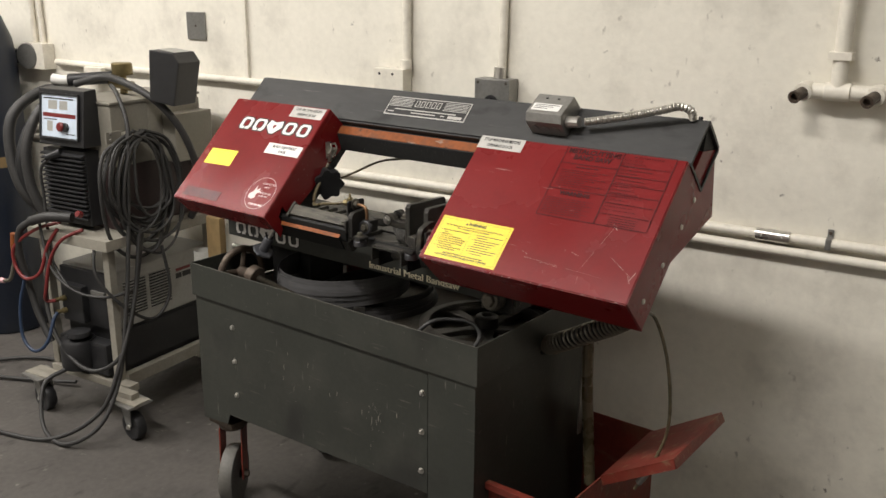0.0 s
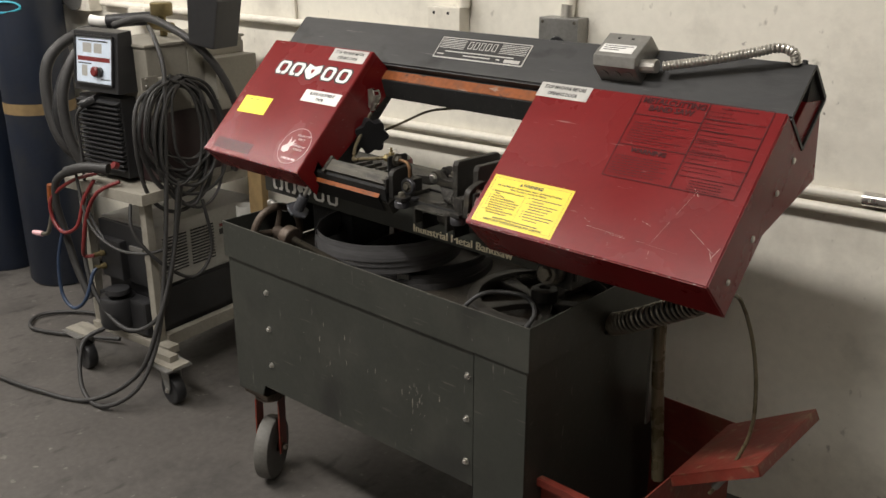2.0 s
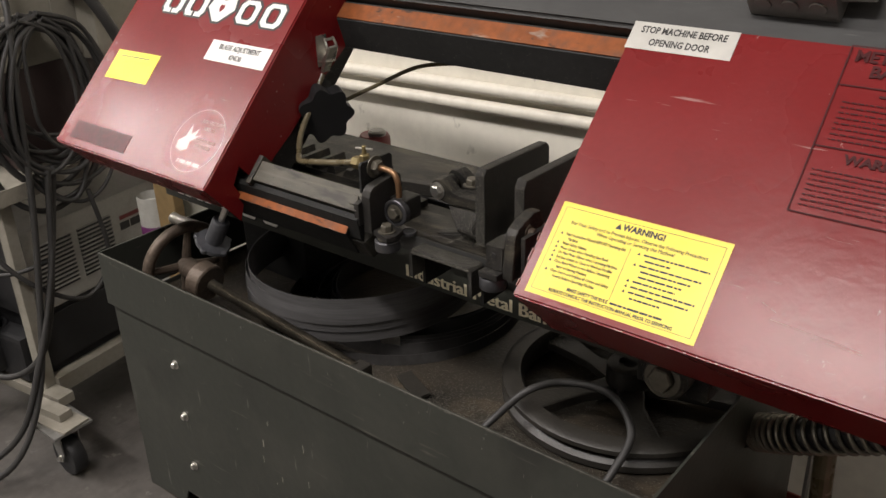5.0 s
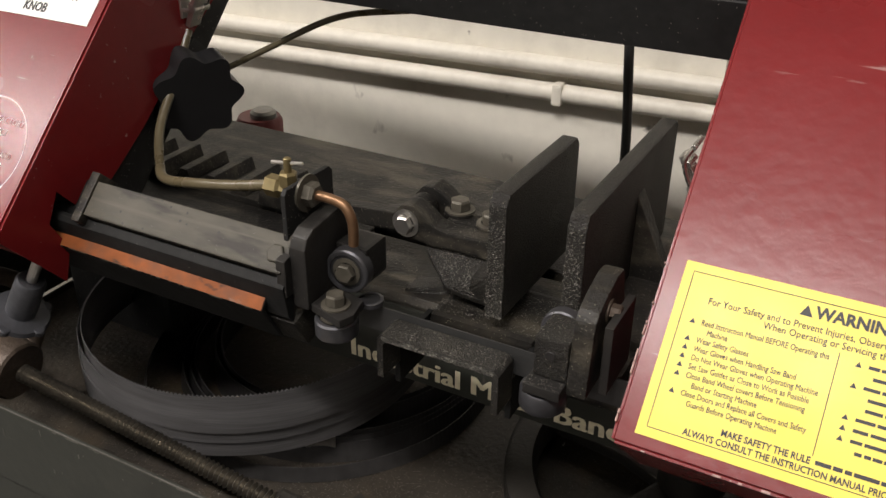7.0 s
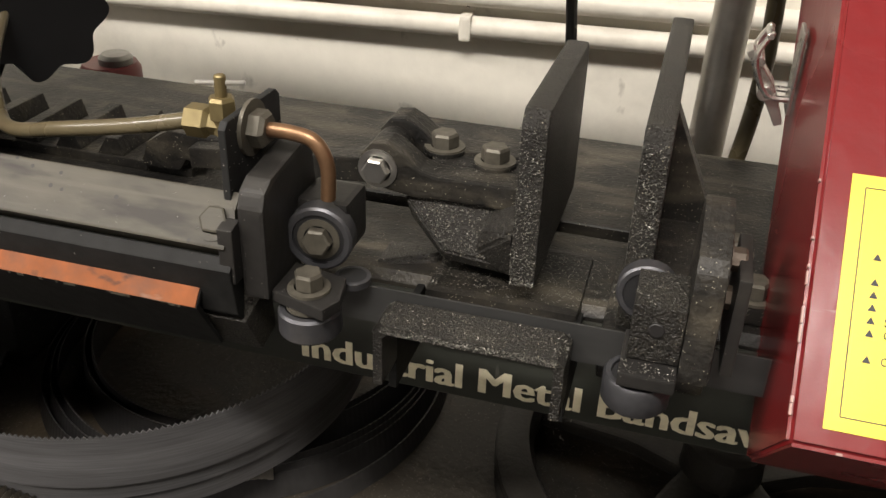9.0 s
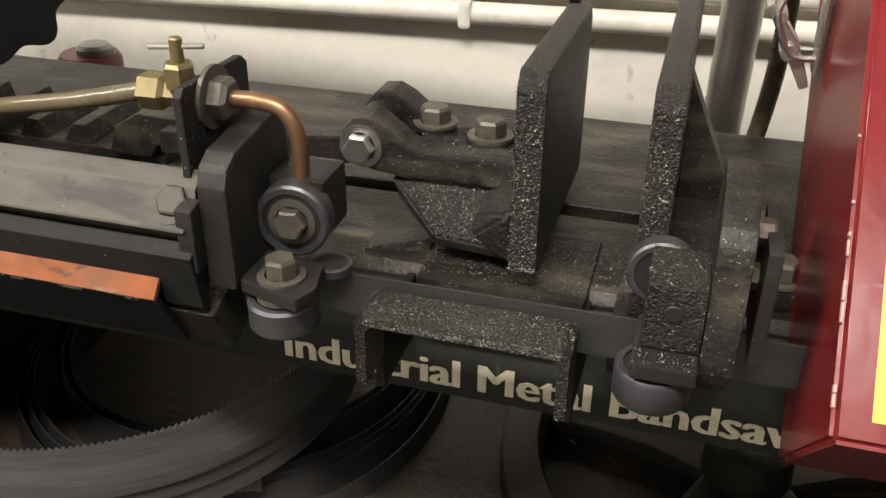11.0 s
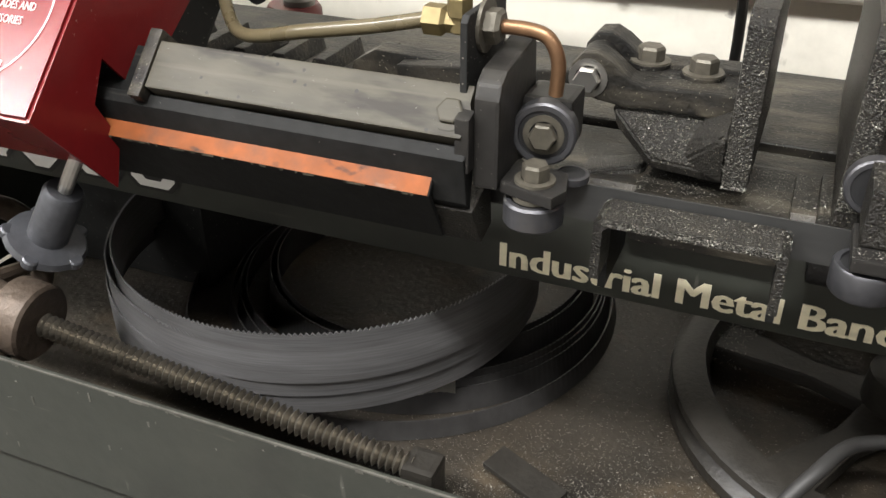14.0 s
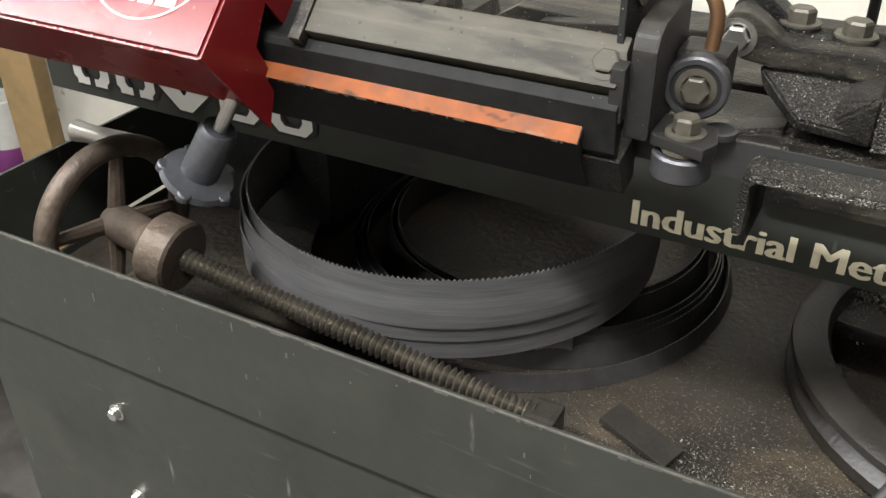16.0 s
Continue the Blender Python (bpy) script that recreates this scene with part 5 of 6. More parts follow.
for k in range(2600):  # crusted fronts of the jaws and the chip guard
    j = k % 3
    if j == 2:
        chip(sw.uniform(0.592, 0.671), 0.0286, sw.uniform(0.7888, 0.7925), sw.uniform(0.0003, 0.0007))
    else:
        x0_ = (0.637, 0.690)[j]
        chip(x0_ + 0.012 * sw.random(), (0.0856, 0.0831)[j], 0.79 + 0.083 * sw.random() ** 1.4, sw.uniform(0.0003, 0.0008))
for k in range(60):
    e = sw.uniform(0.58, 0.617)
    p = HEAD @ Vector((sw.uniform(0.35, 0.525), e, 0.5812))
    chip(p.x, p.y, p.z, sw.uniform(0.0003, 0.0006))
me = bpy.data.meshes.new("swarf")
me.from_pydata(verts, [], faces)
me.materials.append(SWARF)
tagged(new("swarf", me), "glittering grey steel swarf scattered over the tray and bed", "swarf", kind="stuff")

# ---- red chip box on the floor ----
crate = thing("steel_chip_box", "open worn red steel box with its lid folded back", "metal box")
s = 0.003
bx0, bx1, by0, by1, bz = 0.914, 1.095, 0.016, 0.43, 0.352
part("front", box(bx0, bx1, by0, by0 + s, 0.0, bz, 0.001), RED_OLD, crate)
part("back", box(bx0, bx1, by1 - s, by1, 0.0, bz, 0.001), RED_OLD, crate)
part("side", box(bx0, bx0 + s, by0 + s, by1 - s, 0.0, bz, 0.001), RED_OLD, crate)
part("side", box(bx1 - s, bx1, by0 + s, by1 - s, 0.0, bz, 0.001), RED_OLD, crate)
part("bottom", box(bx0 + s, bx1 - s, by0 + s, by1 - s, 0.0, 0.02, 0), CAST, crate, "dark oily bottom")
part("rim_flange", box(bx0 - 0.004, bx1, by0 - 0.014, by0, bz - 0.014, bz + 0.001, 0.001), RED_OLD, crate)


def slab(p, u, v, th, b=None):
    """a flat plate with corner p, sides u and v and a thickness."""
    b = b or bmesh.new()
    p, u, v = Vector(p), Vector(u), Vector(v)
    n = u.cross(v).normalized() * th
    t_ = bmesh.new()
    lo = [t_.verts.new(q) for q in (p, p + u, p + u + v, p + v)]
    hi = [t_.verts.new(q + n) for q in (p, p + u, p + u + v, p + v)]
    t_.faces.new(lo[::-1])
    t_.faces.new(hi)
    for i in range(4):
        t_.faces.new((lo[i], lo[(i + 1) % 4], hi[(i + 1) % 4], hi[i]))
    return absorb(b, t_)


lu = Vector((0.175, -0.055, 0.125))
bm = slab((1.095, 0.170, bz), lu, (0.008, 0.215, 0.016), 0.003)
slab(Vector((1.095, 0.170, bz)), lu, (0.005, -0.002, -0.016), 0.002, bm)
slab(Vector((1.095, 0.170, bz)) + lu, (0.008, 0.215, 0.016), (0.006, 0.004, -0.018), 0.002, bm)
part("lid", bm, RED_OLD, crate, "worn red lid, its paint rubbed to bare metal")

# ---- fittings on the wall ----
def wall_box(name, x, z, w, h, d, material, label, category):
    return tagged(part(name, box(x - w / 2, x + w / 2, -d, -0.001, z - h / 2, z + h / 2, 0.003, m=WALLM), material), label, category)


def wx(x):
    """a place along the wall from the world's x."""
    return (x - 0.5) / math.cos(radians(4.8))


def conduit(name, pts, r, label, material=CONDUIT, seg=16):
    b = hose([WALLM @ Vector(p) for p in pts], r, 6, seg)
    return tagged(part(name, b, material, None, "", True), label, "conduit")


def strap(x, z, parent, material=CONDUIT):
    b = bmesh.new()
    box(x - 0.0065, x + 0.0065, -0.0262, -0.0005, z - 0.0135, z + 0.0135, 0.004, b, WALLM)
    box(x - 0.0065, x + 0.0065, -0.003, -0.0005, z + 0.010, z + 0.030, 0.001, b, WALLM)
    o = part("pipe_strap", b, material, parent, "one-hole steel strap")
    p = WALLM @ Vector((x, -0.003, z + 0.022))
    part("strap_screw", rod(p, p + Vector((0.0, -0.003, 0)), 0.004, 10), RUST, o)
    return o


UPZ, LOZ = 0.782, 0.752
upper = conduit("upper_conduit", [(-3, -0.013, UPZ), (0, -0.013, UPZ), (3, -0.013, UPZ)], 0.0115, "cream painted steel conduit along the wall")
lower = conduit("lower_conduit", [(-3, -0.013, LOZ - 0.003), (0, -0.013, LOZ - 0.003), (3, -0.013, LOZ - 0.003)], 0.0115, "cream painted steel conduit along the wall")
strap(-0.03, LOZ - 0.003, lower)
strap(0.848, UPZ, upper, GALV)
cp = part("conduit_coupling", hose([WALLM @ Vector(p) for p in ((0.69, -0.0145, UPZ), (0.765, -0.0145, UPZ))], 0.0145, 1, 18, raw=True), ZINC, upper, "bright zinc coupling with set screws", True)
for x in (0.705, 0.75):
    p = WALLM @ Vector((x, -0.029, UPZ))
    part("set_screw", rod(p, p + Vector((0.0003, -0.004, 0)), 0.003, 10), ZINC, cp)
conduit("conduit_drop", [(wx(0.198), -0.014, 1.115), (wx(0.203), -0.014, 2.2), (wx(0.203), -0.014, 3.49)], 0.0125, "vertical cream painted conduit above a switch box")
conduit("conduit_drop", [(wx(0.502), -0.014, 1.115), (wx(0.512), -0.014, 2.2), (wx(0.512), -0.014, 3.49)], 0.0115, "vertical cream painted conduit above a socket box")
ob_a = wall_box("junction_box", wx(0.155), 1.053, 0.102, 0.104, 0.045, CONDUIT, "cream painted steel junction box", "junction box")
for x in (0.125, 0.17):
    p = WALLM @ Vector((wx(x), -0.045, 1.09))
    part("hole", rod(p, p + Vector((0.0001, -0.0008, 0)), 0.004, 12, 0.0002), INK, ob_a)
part("connector", rod(WALLM @ Vector((wx(0.198), -0.018, 1.104)), WALLM @ Vector((wx(0.198), -0.018, 1.13)), 0.017, 18), CONDUIT, ob_a)
ob_b = wall_box("socket_box", wx(0.492), 1.045, 0.104, 0.104, 0.05, GALV, "galvanised steel socket box with a round outlet", "socket box")
p = WALLM @ Vector((wx(0.492), -0.05, 1.033))
part("outlet", lathe([(0.014, 0.0), (0.021, 0.0), (0.023, 0.004), (0.021, 0.007), (0.015, 0.007), (0.014, 0.002), (0, 0.002)], p, p + WALLM.to_3x3() @ Vector((0, -1, 0)), 28), PLASTIC, ob_b)
part("outlet_slot", rod(p + Vector((0, -0.002, 0)), p + Vector((0.0, -0.0045, 0)), 0.004, 10), BRASS, ob_b)
part("connector", rod(WALLM @ Vector((wx(0.498), -0.02, 1.096)), WALLM @ Vector((wx(0.499), -0.018, 1.125)), 0.016, 18), ZINC, ob_b)
for sx in (-1, 1):
    for sz in (-1, 1):
        p = WALLM @ Vector((wx(0.492) + sx * 0.042, -0.05, 1.045 + sz * 0.042))
        part("cover_screw", rod(p, p + Vector((0.0002, -0.002, 0)), 0.004, 10), BOLT, ob_b)
plate = wall_box("blank_plate", wx(-0.648), 1.196, 0.086, 0.088, 0.006, GALV, "grey steel blank cover plate on the wall", "cover plate")
p = WALLM @ Vector((wx(-0.648), -0.006, 1.196))
part("plate_screw", rod(p, p + Vector((0.0002, -0.002, 0)), 0.004, 10), RUST, plate)
# raceway up the wall
tagged(part("cable_raceway", box(wx(-0.424) - 0.007, wx(-0.424) + 0.007, -0.012, -0.0005, 1.035, 3.45, 0.002, m=WALLM), CONDUIT), "narrow painted raceway running up the wall", "raceway")
conduit("branch_conduit", [(wx(-1.40), -0.013, 1.043), (wx(-0.9), -0.013, 1.036), (wx(-0.3), -0.013, 1.030), (wx(0.10), -0.013, 1.028)], 0.0115, "horizontal painted conduit between two boxes")
cb = wall_box("pull_box", wx(-1.16), 1.012, 0.10, 0.05, 0.04, CONDUIT, "painted cast conduit body", "pull box")
db = wall_box("isolator_box", wx(-1.49), 1.062, 0.13, 0.095, 0.05, CONDUIT, "painted switch box with a round grey cover", "switch box")
p = WALLM @ Vector((wx(-1.515), -0.05, 1.062))
part("round_cover", lathe([(0, 0), (0.046, 0), (0.048, 0.004), (0.046, 0.012), (0, 0.014)], p, p + WALLM.to_3x3() @ Vector((0.25, -1, 0)), 32), GALV, db)
for x in (-1.52, -1.47):
    conduit("conduit_drop", [(wx(x), -0.013, 1.11), (wx(x - 0.01), -0.013, 2.0), (wx(x - 0.01), -0.013, 3.49)], 0.011, "vertical cream painted conduit up the wall")
# black bracket and chain behind the cylinder
tagged(part("cylinder_bracket", box(wx(-1.95), wx(-1.58), -0.04, -0.0005, 1.03, 1.08, 0.002, m=WALLM), BLACK), "black steel cylinder bracket on the wall", "bracket")
# air taps
tap = thing("air_manifold", "cream painted air pipe manifold with two brass tap outlets", "pipe manifold")
PV = 1.118
part("riser", rod(WALLM @ Vector((wx(1.325), -0.03, PV)), WALLM @ Vector((wx(1.327), -0.03, 3.49)), 0.0165, 24), CONDUIT, tap, "", True)
part("crossbar", rod(WALLM @ Vector((wx(1.255), -0.03, PV)), WALLM @ Vector((wx(1.425), -0.03, PV)), 0.0165, 24), CONDUIT, tap, "", True)
part("tee", rod(WALLM @ Vector((wx(1.30), -0.03, PV)), WALLM @ Vector((wx(1.352), -0.03, PV)), 0.020, 24), CONDUIT, tap, "", True)
for x in (1.262, 1.405):
    e0_ = WALLM @ Vector((wx(x), -0.03, PV))
    ed = (WALLM.to_3x3() @ Vector((-0.25, -1, -0.22))).normalized()
    part("elbow", lathe([(0, -0.018), (0.018, -0.014), (0.021, 0.0), (0.020, 0.016), (0.0, 0.018)], e0_, e0_ + ed, 24), CONDUIT, tap, "", True)
    part("nipple", lathe([(0, 0.012), (0.0125, 0.012), (0.0125, 0.045), (0.0135, 0.047), (0.0135, 0.055), (0.008, 0.055), (0.008, 0.042), (0, 0.042)], e0_, e0_ + ed, 20), RUST, tap, "dark brass nipple", True)
b = bmesh.new()
box(wx(1.30), wx(1.348), -0.05, -0.0005, 1.185, 1.202, 0.002, b, WALLM)
part("pipe_clamp", b, CONDUIT, tap)
# panel joints and cracks in the wall, modelled as shallow ridges
b = bmesh.new()
cr = random.Random(3)
for (xa, za, xb, zb, n, wdt) in ((0.30, 1.112, 0.95, 1.109, 40, 0.0018), (0.95, 1.109, 1.5, 1.108, 36, 0.0009), (1.15, 0.245, 1.42, 0.215, 18, 0.0022), (1.36, 0.23, 1.6, 0.21, 14, 0.0018)):
    for k in range(n):
        if cr.random() < 0.82:
            xa_, xb_ = xa + (xb - xa) * k / n, xa + (xb - xa) * (k + 1.0) / n
            z_ = za + (zb - za) * k / n + cr.uniform(-0.001, 0.001)
            box(wx(xa_), wx(xb_), -0.0012, 0.0, z_, z_ + wdt * cr.uniform(0.5, 1.3), 0, b, WALLM)
part("wall_crack", b, RUST, wall_north, "fine dark crack in the painted wall")
b, b2 = bmesh.new(), bmesh.new()


def chip_mark(bb, x, z, s, th=0.0015):
    q = [(x + s * cr.uniform(0.5, 1.1) * math.cos(a), z + s * cr.uniform(0.3, 0.9) * math.sin(a)) for a in [k * 0.9 for k in range(7)]]
    prism([(wx(u), v) for u, v in q], "y", -th, 0.0, 0, bb, WALLM)


for k in range(150):
    x = cr.uniform(-0.9, 1.75)
    z = cr.uniform(0.05, 1.5) if x > 0.9 else cr.uniform(0.6, 1.5)
    chip_mark(b, x, z, 0.0008 + 0.0045 * cr.random() ** 4, 0.0006)
for k in range(60):
    chip_mark(b, cr.uniform(0.95, 1.6), cr.uniform(0.15, 0.72), 0.0012 + 0.005 * cr.random() ** 3, 0.0006)
for k in range(26):
    chip_mark(b, cr.gauss(0.245, 0.03), cr.uniform(0.66, 0.74), 0.001 + 0.004 * cr.random() ** 2, 0.0008)
chip_mark(b, 0.625, 0.705, 0.008)
box(wx(0.60), wx(0.628), -0.0008, 0, 0.7045, 0.7055, 0, b, WALLM)
chip_mark(b, 0.595, 1.117, 0.009)
for k in range(14):
    chip_mark(b2, cr.gauss(0.25, 0.035), cr.uniform(0.66, 0.735), 0.004 + 0.007 * cr.random(), 0.0022)
part("paint_chip", b, RUST, wall_north, "dark chips and nicks in the paint")
part("plaster_blob", b2, WALL, wall_north, "raised blobs of filler painted over")


# ---- welding cart and what stands on it ----
CM = Matrix.Translation((-0.495, 0.075, 0)) @ pose(0, 0, 0, 0, 0, 8)  # a along the front (to the left negative), b to the back


def cbox(a0, a1, b0, b1, z0, z1, bev=0.0015, b=None):
    return box(a0, a1, b0, b1, z0, z1, bev, b, CM)


cart = thing("welding_cart", "cream painted steel welding cart on four casters", "cart")
part("front_rail", cbox(-0.30, 0.055, -0.025, 0.012, 0.128, 0.150), CARTFRAME, cart)
part("back_rail", cbox(-0.30, 0.055, 0.42, 0.455, 0.128, 0.150), CARTFRAME, cart)
part("side_rail", cbox(-0.012, 0.012, 0.012, 0.42, 0.128, 0.166), CARTFRAME, cart)
part("side_rail", cbox(-0.30, -0.276, 0.012, 0.42, 0.128, 0.166), CARTFRAME, cart)
for a in (-0.2925, -0.0125):
    for b in (-0.012, 0.40):
        part("post", cbox(a - 0.0125, a + 0.0125, b, b + 0.025, 0.150, 0.605, 0.002), CARTFRAME, cart)
sh = part("shelf", cbox(-0.33, 0.022, -0.03, 0.44, 0.600, 0.604, 0.001), CARTFRAME, cart)
part("shelf_lip", cbox(-0.33, 0.022, -0.033, -0.03, 0.572, 0.604, 0.001), CARTFRAME, cart)
part("shelf_lip", cbox(0.019, 0.022, -0.03, 0.44, 0.572, 0.600, 0.001), CARTFRAME, cart)
part("base_shelf", cbox(-0.276, -0.012, 0.012, 0.42, 0.150, 0.154, 0), CARTFRAME, cart)


def small_caster(a, b):
    pt = CM @ Vector((a, b, 0))
    x, y = pt.x, pt.y
    c = part("caster", box(x - 0.05, x + 0.05, y - 0.042, y + 0.042, 0.118, 0.124, 0.0012), GALV, cart, "swivel caster with a black wheel")
    part("swivel", lathe([(0, 0), (0.026, 0), (0.028, 0.006), (0.022, 0.014), (0, 0.014)], (x, y, 0.103), (x, y, 1), 24), GALV, c)
    for s in (-1, 1):
        part("fork", prism([(x - 0.022, 0.105), (x + 0.022, 0.105), (x + 0.022, 0.055), (x + 0.012, 0.035), (x, 0.04)], "y", y + s * 0.020 - 0.0015, y + s * 0.020 + 0.0015, 0.0006), GALV, c)
    part("wheel", lathe([(0, -0.014), (0.028, -0.014), (0.032, -0.016), (0.041, -0.015), (0.044, -0.010), (0.044, 0.010), (0.041, 0.015), (0.032, 0.016), (0.028, 0.014), (0, 0.014)], (x + 0.008, y, 0.0445), (x + 0.008, y + 1, 0.0445), 32), PLASTIC, c, "black rubber wheel", True)
    part("axle", hexbolt((x + 0.008, y - 0.0215, 0.0445), (x + 0.008, -9, 0.0445), 0.006, 0.006), ZINC, c)


for a, b in ((-0.315, -0.055), (0.085, -0.05), (-0.315, 0.47), (0.085, 0.47)):
    small_caster(a, b)
for a in (-0.315, 0.085):
    for b in (-0.05, 0.46):
        part("caster_arm", cbox(a - 0.05, a + 0.05, b - 0.03, b + 0.03, 0.124, 0.129), CARTFRAME, cart)
part("rail_end", cbox(0.012, 0.10, -0.06, -0.03, 0.129, 0.147), CARTFRAME, cart)

# water cooler on the lower shelf
cool = thing("water_cooler", "pale grey torch cooling unit with black plastic front", "cooling unit")
cs = part("case", cbox(-0.268, -0.028, 0.03, 0.43, 0.30, 0.485, 0.006), CASE, cool)
part("lower_case", cbox(-0.264, -0.032, 0.03, 0.43, 0.156, 0.2995, 0.003), PLASTIC, cool, "black lower half")
part("skirt", cbox(-0.0275, -0.0245, 0.03, 0.43, 0.175, 0.290, 0.001), PLASTIC, cool)
# vents: two groups of slats
for g0 in (0.055, 0.160):
    for k in range(12):
        z = 0.335 + 0.0095 * k
        part("vent_slot", cbox(-0.0285, -0.0268, g0, g0 + 0.088, z, z + 0.0062, 0), INK, cool)
        part("vent_lip", cbox(-0.0285, -0.0235, g0, g0 + 0.088, z + 0.0062, z + 0.0074, 0), CASE, cool)
# brand marks as bars
bars([(0.272, 0.335, 0.428, 0.010)], CABLE_RED, cool, CM @ Matrix(((0, 0, 1, -0.0272), (1, 0, 0, 0), (0, 1, 0, 0), (0, 0, 0, 1))), "brand_bar")
bars([(0.270, 0.296, 0.408, 0.018), (0.299, 0.336, 0.408, 0.018)], INK, cool, CM @ Matrix(((0, 0, 1, -0.0272), (1, 0, 0, 0), (0, 1, 0, 0), (0, 0, 0, 1))), "brand_bar")
part("front_frame", cbox(-0.262, -0.034, 0.014, 0.03, 0.30, 0.478, 0.003), PLASTIC, cool)
part("pump_head", cbox(-0.235, -0.14, -0.01, 0.02, 0.31, 0.43, 0.006), PLASTIC, cool)
part("filter_bowl", lathe([(0, 0), (0.05, 0), (0.056, 0.01), (0.056, 0.085), (0.05, 0.095), (0.03, 0.10), (0.03, 0.108), (0, 0.108)], CM @ Vector((-0.165, -0.02, 0.17)), CM @ Vector((-0.165, -0.02, 1)), 32), PLASTIC, cool, "black plastic tank with a screw cap", True)
part("tank_cap", lathe([(0, 0), (0.034, 0), (0.036, 0.004), (0.034, 0.016), (0, 0.018)], CM @ Vector((-0.145, -0.03, 0.278)), CM @ Vector((-0.145, -0.03, 1)), 28), PLASTIC, cool)
part("tank", cbox(-0.255, -0.04, -0.02, 0.028, 0.158, 0.262, 0.01), PLASTIC, cool)
for z, a in ((0.385, -0.215), (0.345, -0.215)):
    bm = bmesh.new()
    lathe([(0.009, 0), (0.009, 0.012), (0.006, 0.014), (0.006, 0.024), (0.0075, 0.025), (0.0075, 0.032), (0, 0.032)], CM @ Vector((a, -0.012, z)), CM @ Vector((a - 0.2, -1, z)), 10, bm)
    part("brass_fitting", bm, BRASS, cool, "brass hose fitting")
part("indicator", cbox(-0.12, -0.06, 0.008, 0.014, 0.405, 0.42, 0.001), GALV, cool)

# welder on the upper shelf
weld = thing("welding_machine", "beige welding power source with a tilted control panel, its reflection painted pale", "welder")
part("case", cbox(-0.275, -0.035, 0.075, 0.43, 0.80, 0.985, 0.006), BEIGE, weld)
part("lower_case", cbox(-0.272, -0.038, 0.075, 0.43, 0.606, 0.80, 0.003), MAROON, weld, "dark maroon lower half")
part("case_lid", cbox(-0.28, -0.03, 0.07, 0.435, 0.985, 0.993, 0.003), BEIGE, weld)
part("side_cover", cbox(-0.035, -0.031, 0.215, 0.43, 0.80, 0.975, 0.002), BEIGE, weld)
fr = part("front_bezel", prism([(0.075, 0.862), (0.010, 0.862), (0.030, 1.026), (0.075, 1.030)], "x", -0.282, -0.085, 0.004, m=CM), PLASTIC, weld, "black front bezel")
pm = CM @ Matrix.Translation((-0.1855, 0.0190, 0.948)) @ pose(0, 0, 0, 90 - 7.6, 0, 0)
b = box(-0.080, 0.080, -0.062, 0.062, -0.002, 0.0016, 0.001)
b.transform(pm)
panel = part("control_panel", b, PANELGLARE, fr, "control panel with displays and a red knob, lamp reflection painted pale")
b = box(-0.086, -0.0805, -0.066, 0.066, -0.002, 0.006, 0.001)
box(0.0805, 0.086, -0.066, 0.066, -0.002, 0.006, 0.001, b)
box(-0.0805, 0.0805, 0.0625, 0.068, -0.002, 0.006, 0.001, b)
box(-0.0805, 0.0805, -0.068, -0.0625, -0.002, 0.006, 0.001, b)
b.transform(pm)
part("panel_frame", b, PLASTIC, fr)
bars([(-0.074, 0.07, 0.003, 0.012)], CABLE_RED, fr, pm @ Matrix.Translation((0, 0, 0.0020)), "red_stripe")
bars([(-0.05, -0.01, 0.033, 0.026), (0.0, 0.035, 0.033, 0.026), (-0.055, -0.03, -0.03, 0.03)], CASE, fr, pm @ Matrix.Translation((0, 0, 0.0021)), "display")
bars(word_bars([(-0.07, 0.06, 0.052, 0.004), (-0.07, -0.01, -0.010, 0.003), (0.03, 0.07, -0.05, 0.003)], 11), INK, fr, pm @ Matrix.Translation((0, 0, 0.0022)), "small_print")
b = rod((0.014, -0.030, 0.0016), (0.014, -0.030, 0.016), 0.014, 24, 0.003)
b.transform(pm)
part("panel_knob", b, CABLE_RED, fr, "red knob on a black collar")
b = rod((0.030, -0.030, 0.0016), (0.030, -0.030, 0.010), 0.013, 24, 0.002)
b.transform(pm)
part("knob_collar", b, PLASTIC, fr)
part("grille", cbox(-0.288, -0.100, 0.025, 0.075, 0.62, 0.848, 0.004), PLASTIC, weld, "black ribbed front grille")
for k in range(15):
    z = 0.640 + 0.0135 * k
    part("grille_rib", prism([(0.012, z), (0.025, z + 0.007), (0.025, z + 0.0095), (0.010, z + 0.004)], "x", -0.286, -0.102, 0, m=CM), PLASTIC, weld)
b = cbox(-0.0305, -0.006, 0.10, 0.145, 0.862, 0.905, 0.003)
part("cable_hook", b, BEIGE, weld, "beige steel cable hook")
part("hook_plate", cbox(-0.0305, -0.026, 0.045, 0.10, 0.875, 0.91, 0.002), BEIGE, weld)
for z in (0.885, 0.905):
    p = CM @ Vector((-0.026, 0.06, z))
    part("case_screw", rod(p, p + Vector((0.003, 0, 0)), 0.004, 10), ZINC, weld)
tr = tagged(part("sheet_metal_tray", cbox(-0.2, 0.02, 0.27, 0.43, 0.79, 0.94, 0.003), BEIGE), "beige folded sheet-metal pocket beside the welder", "pocket")

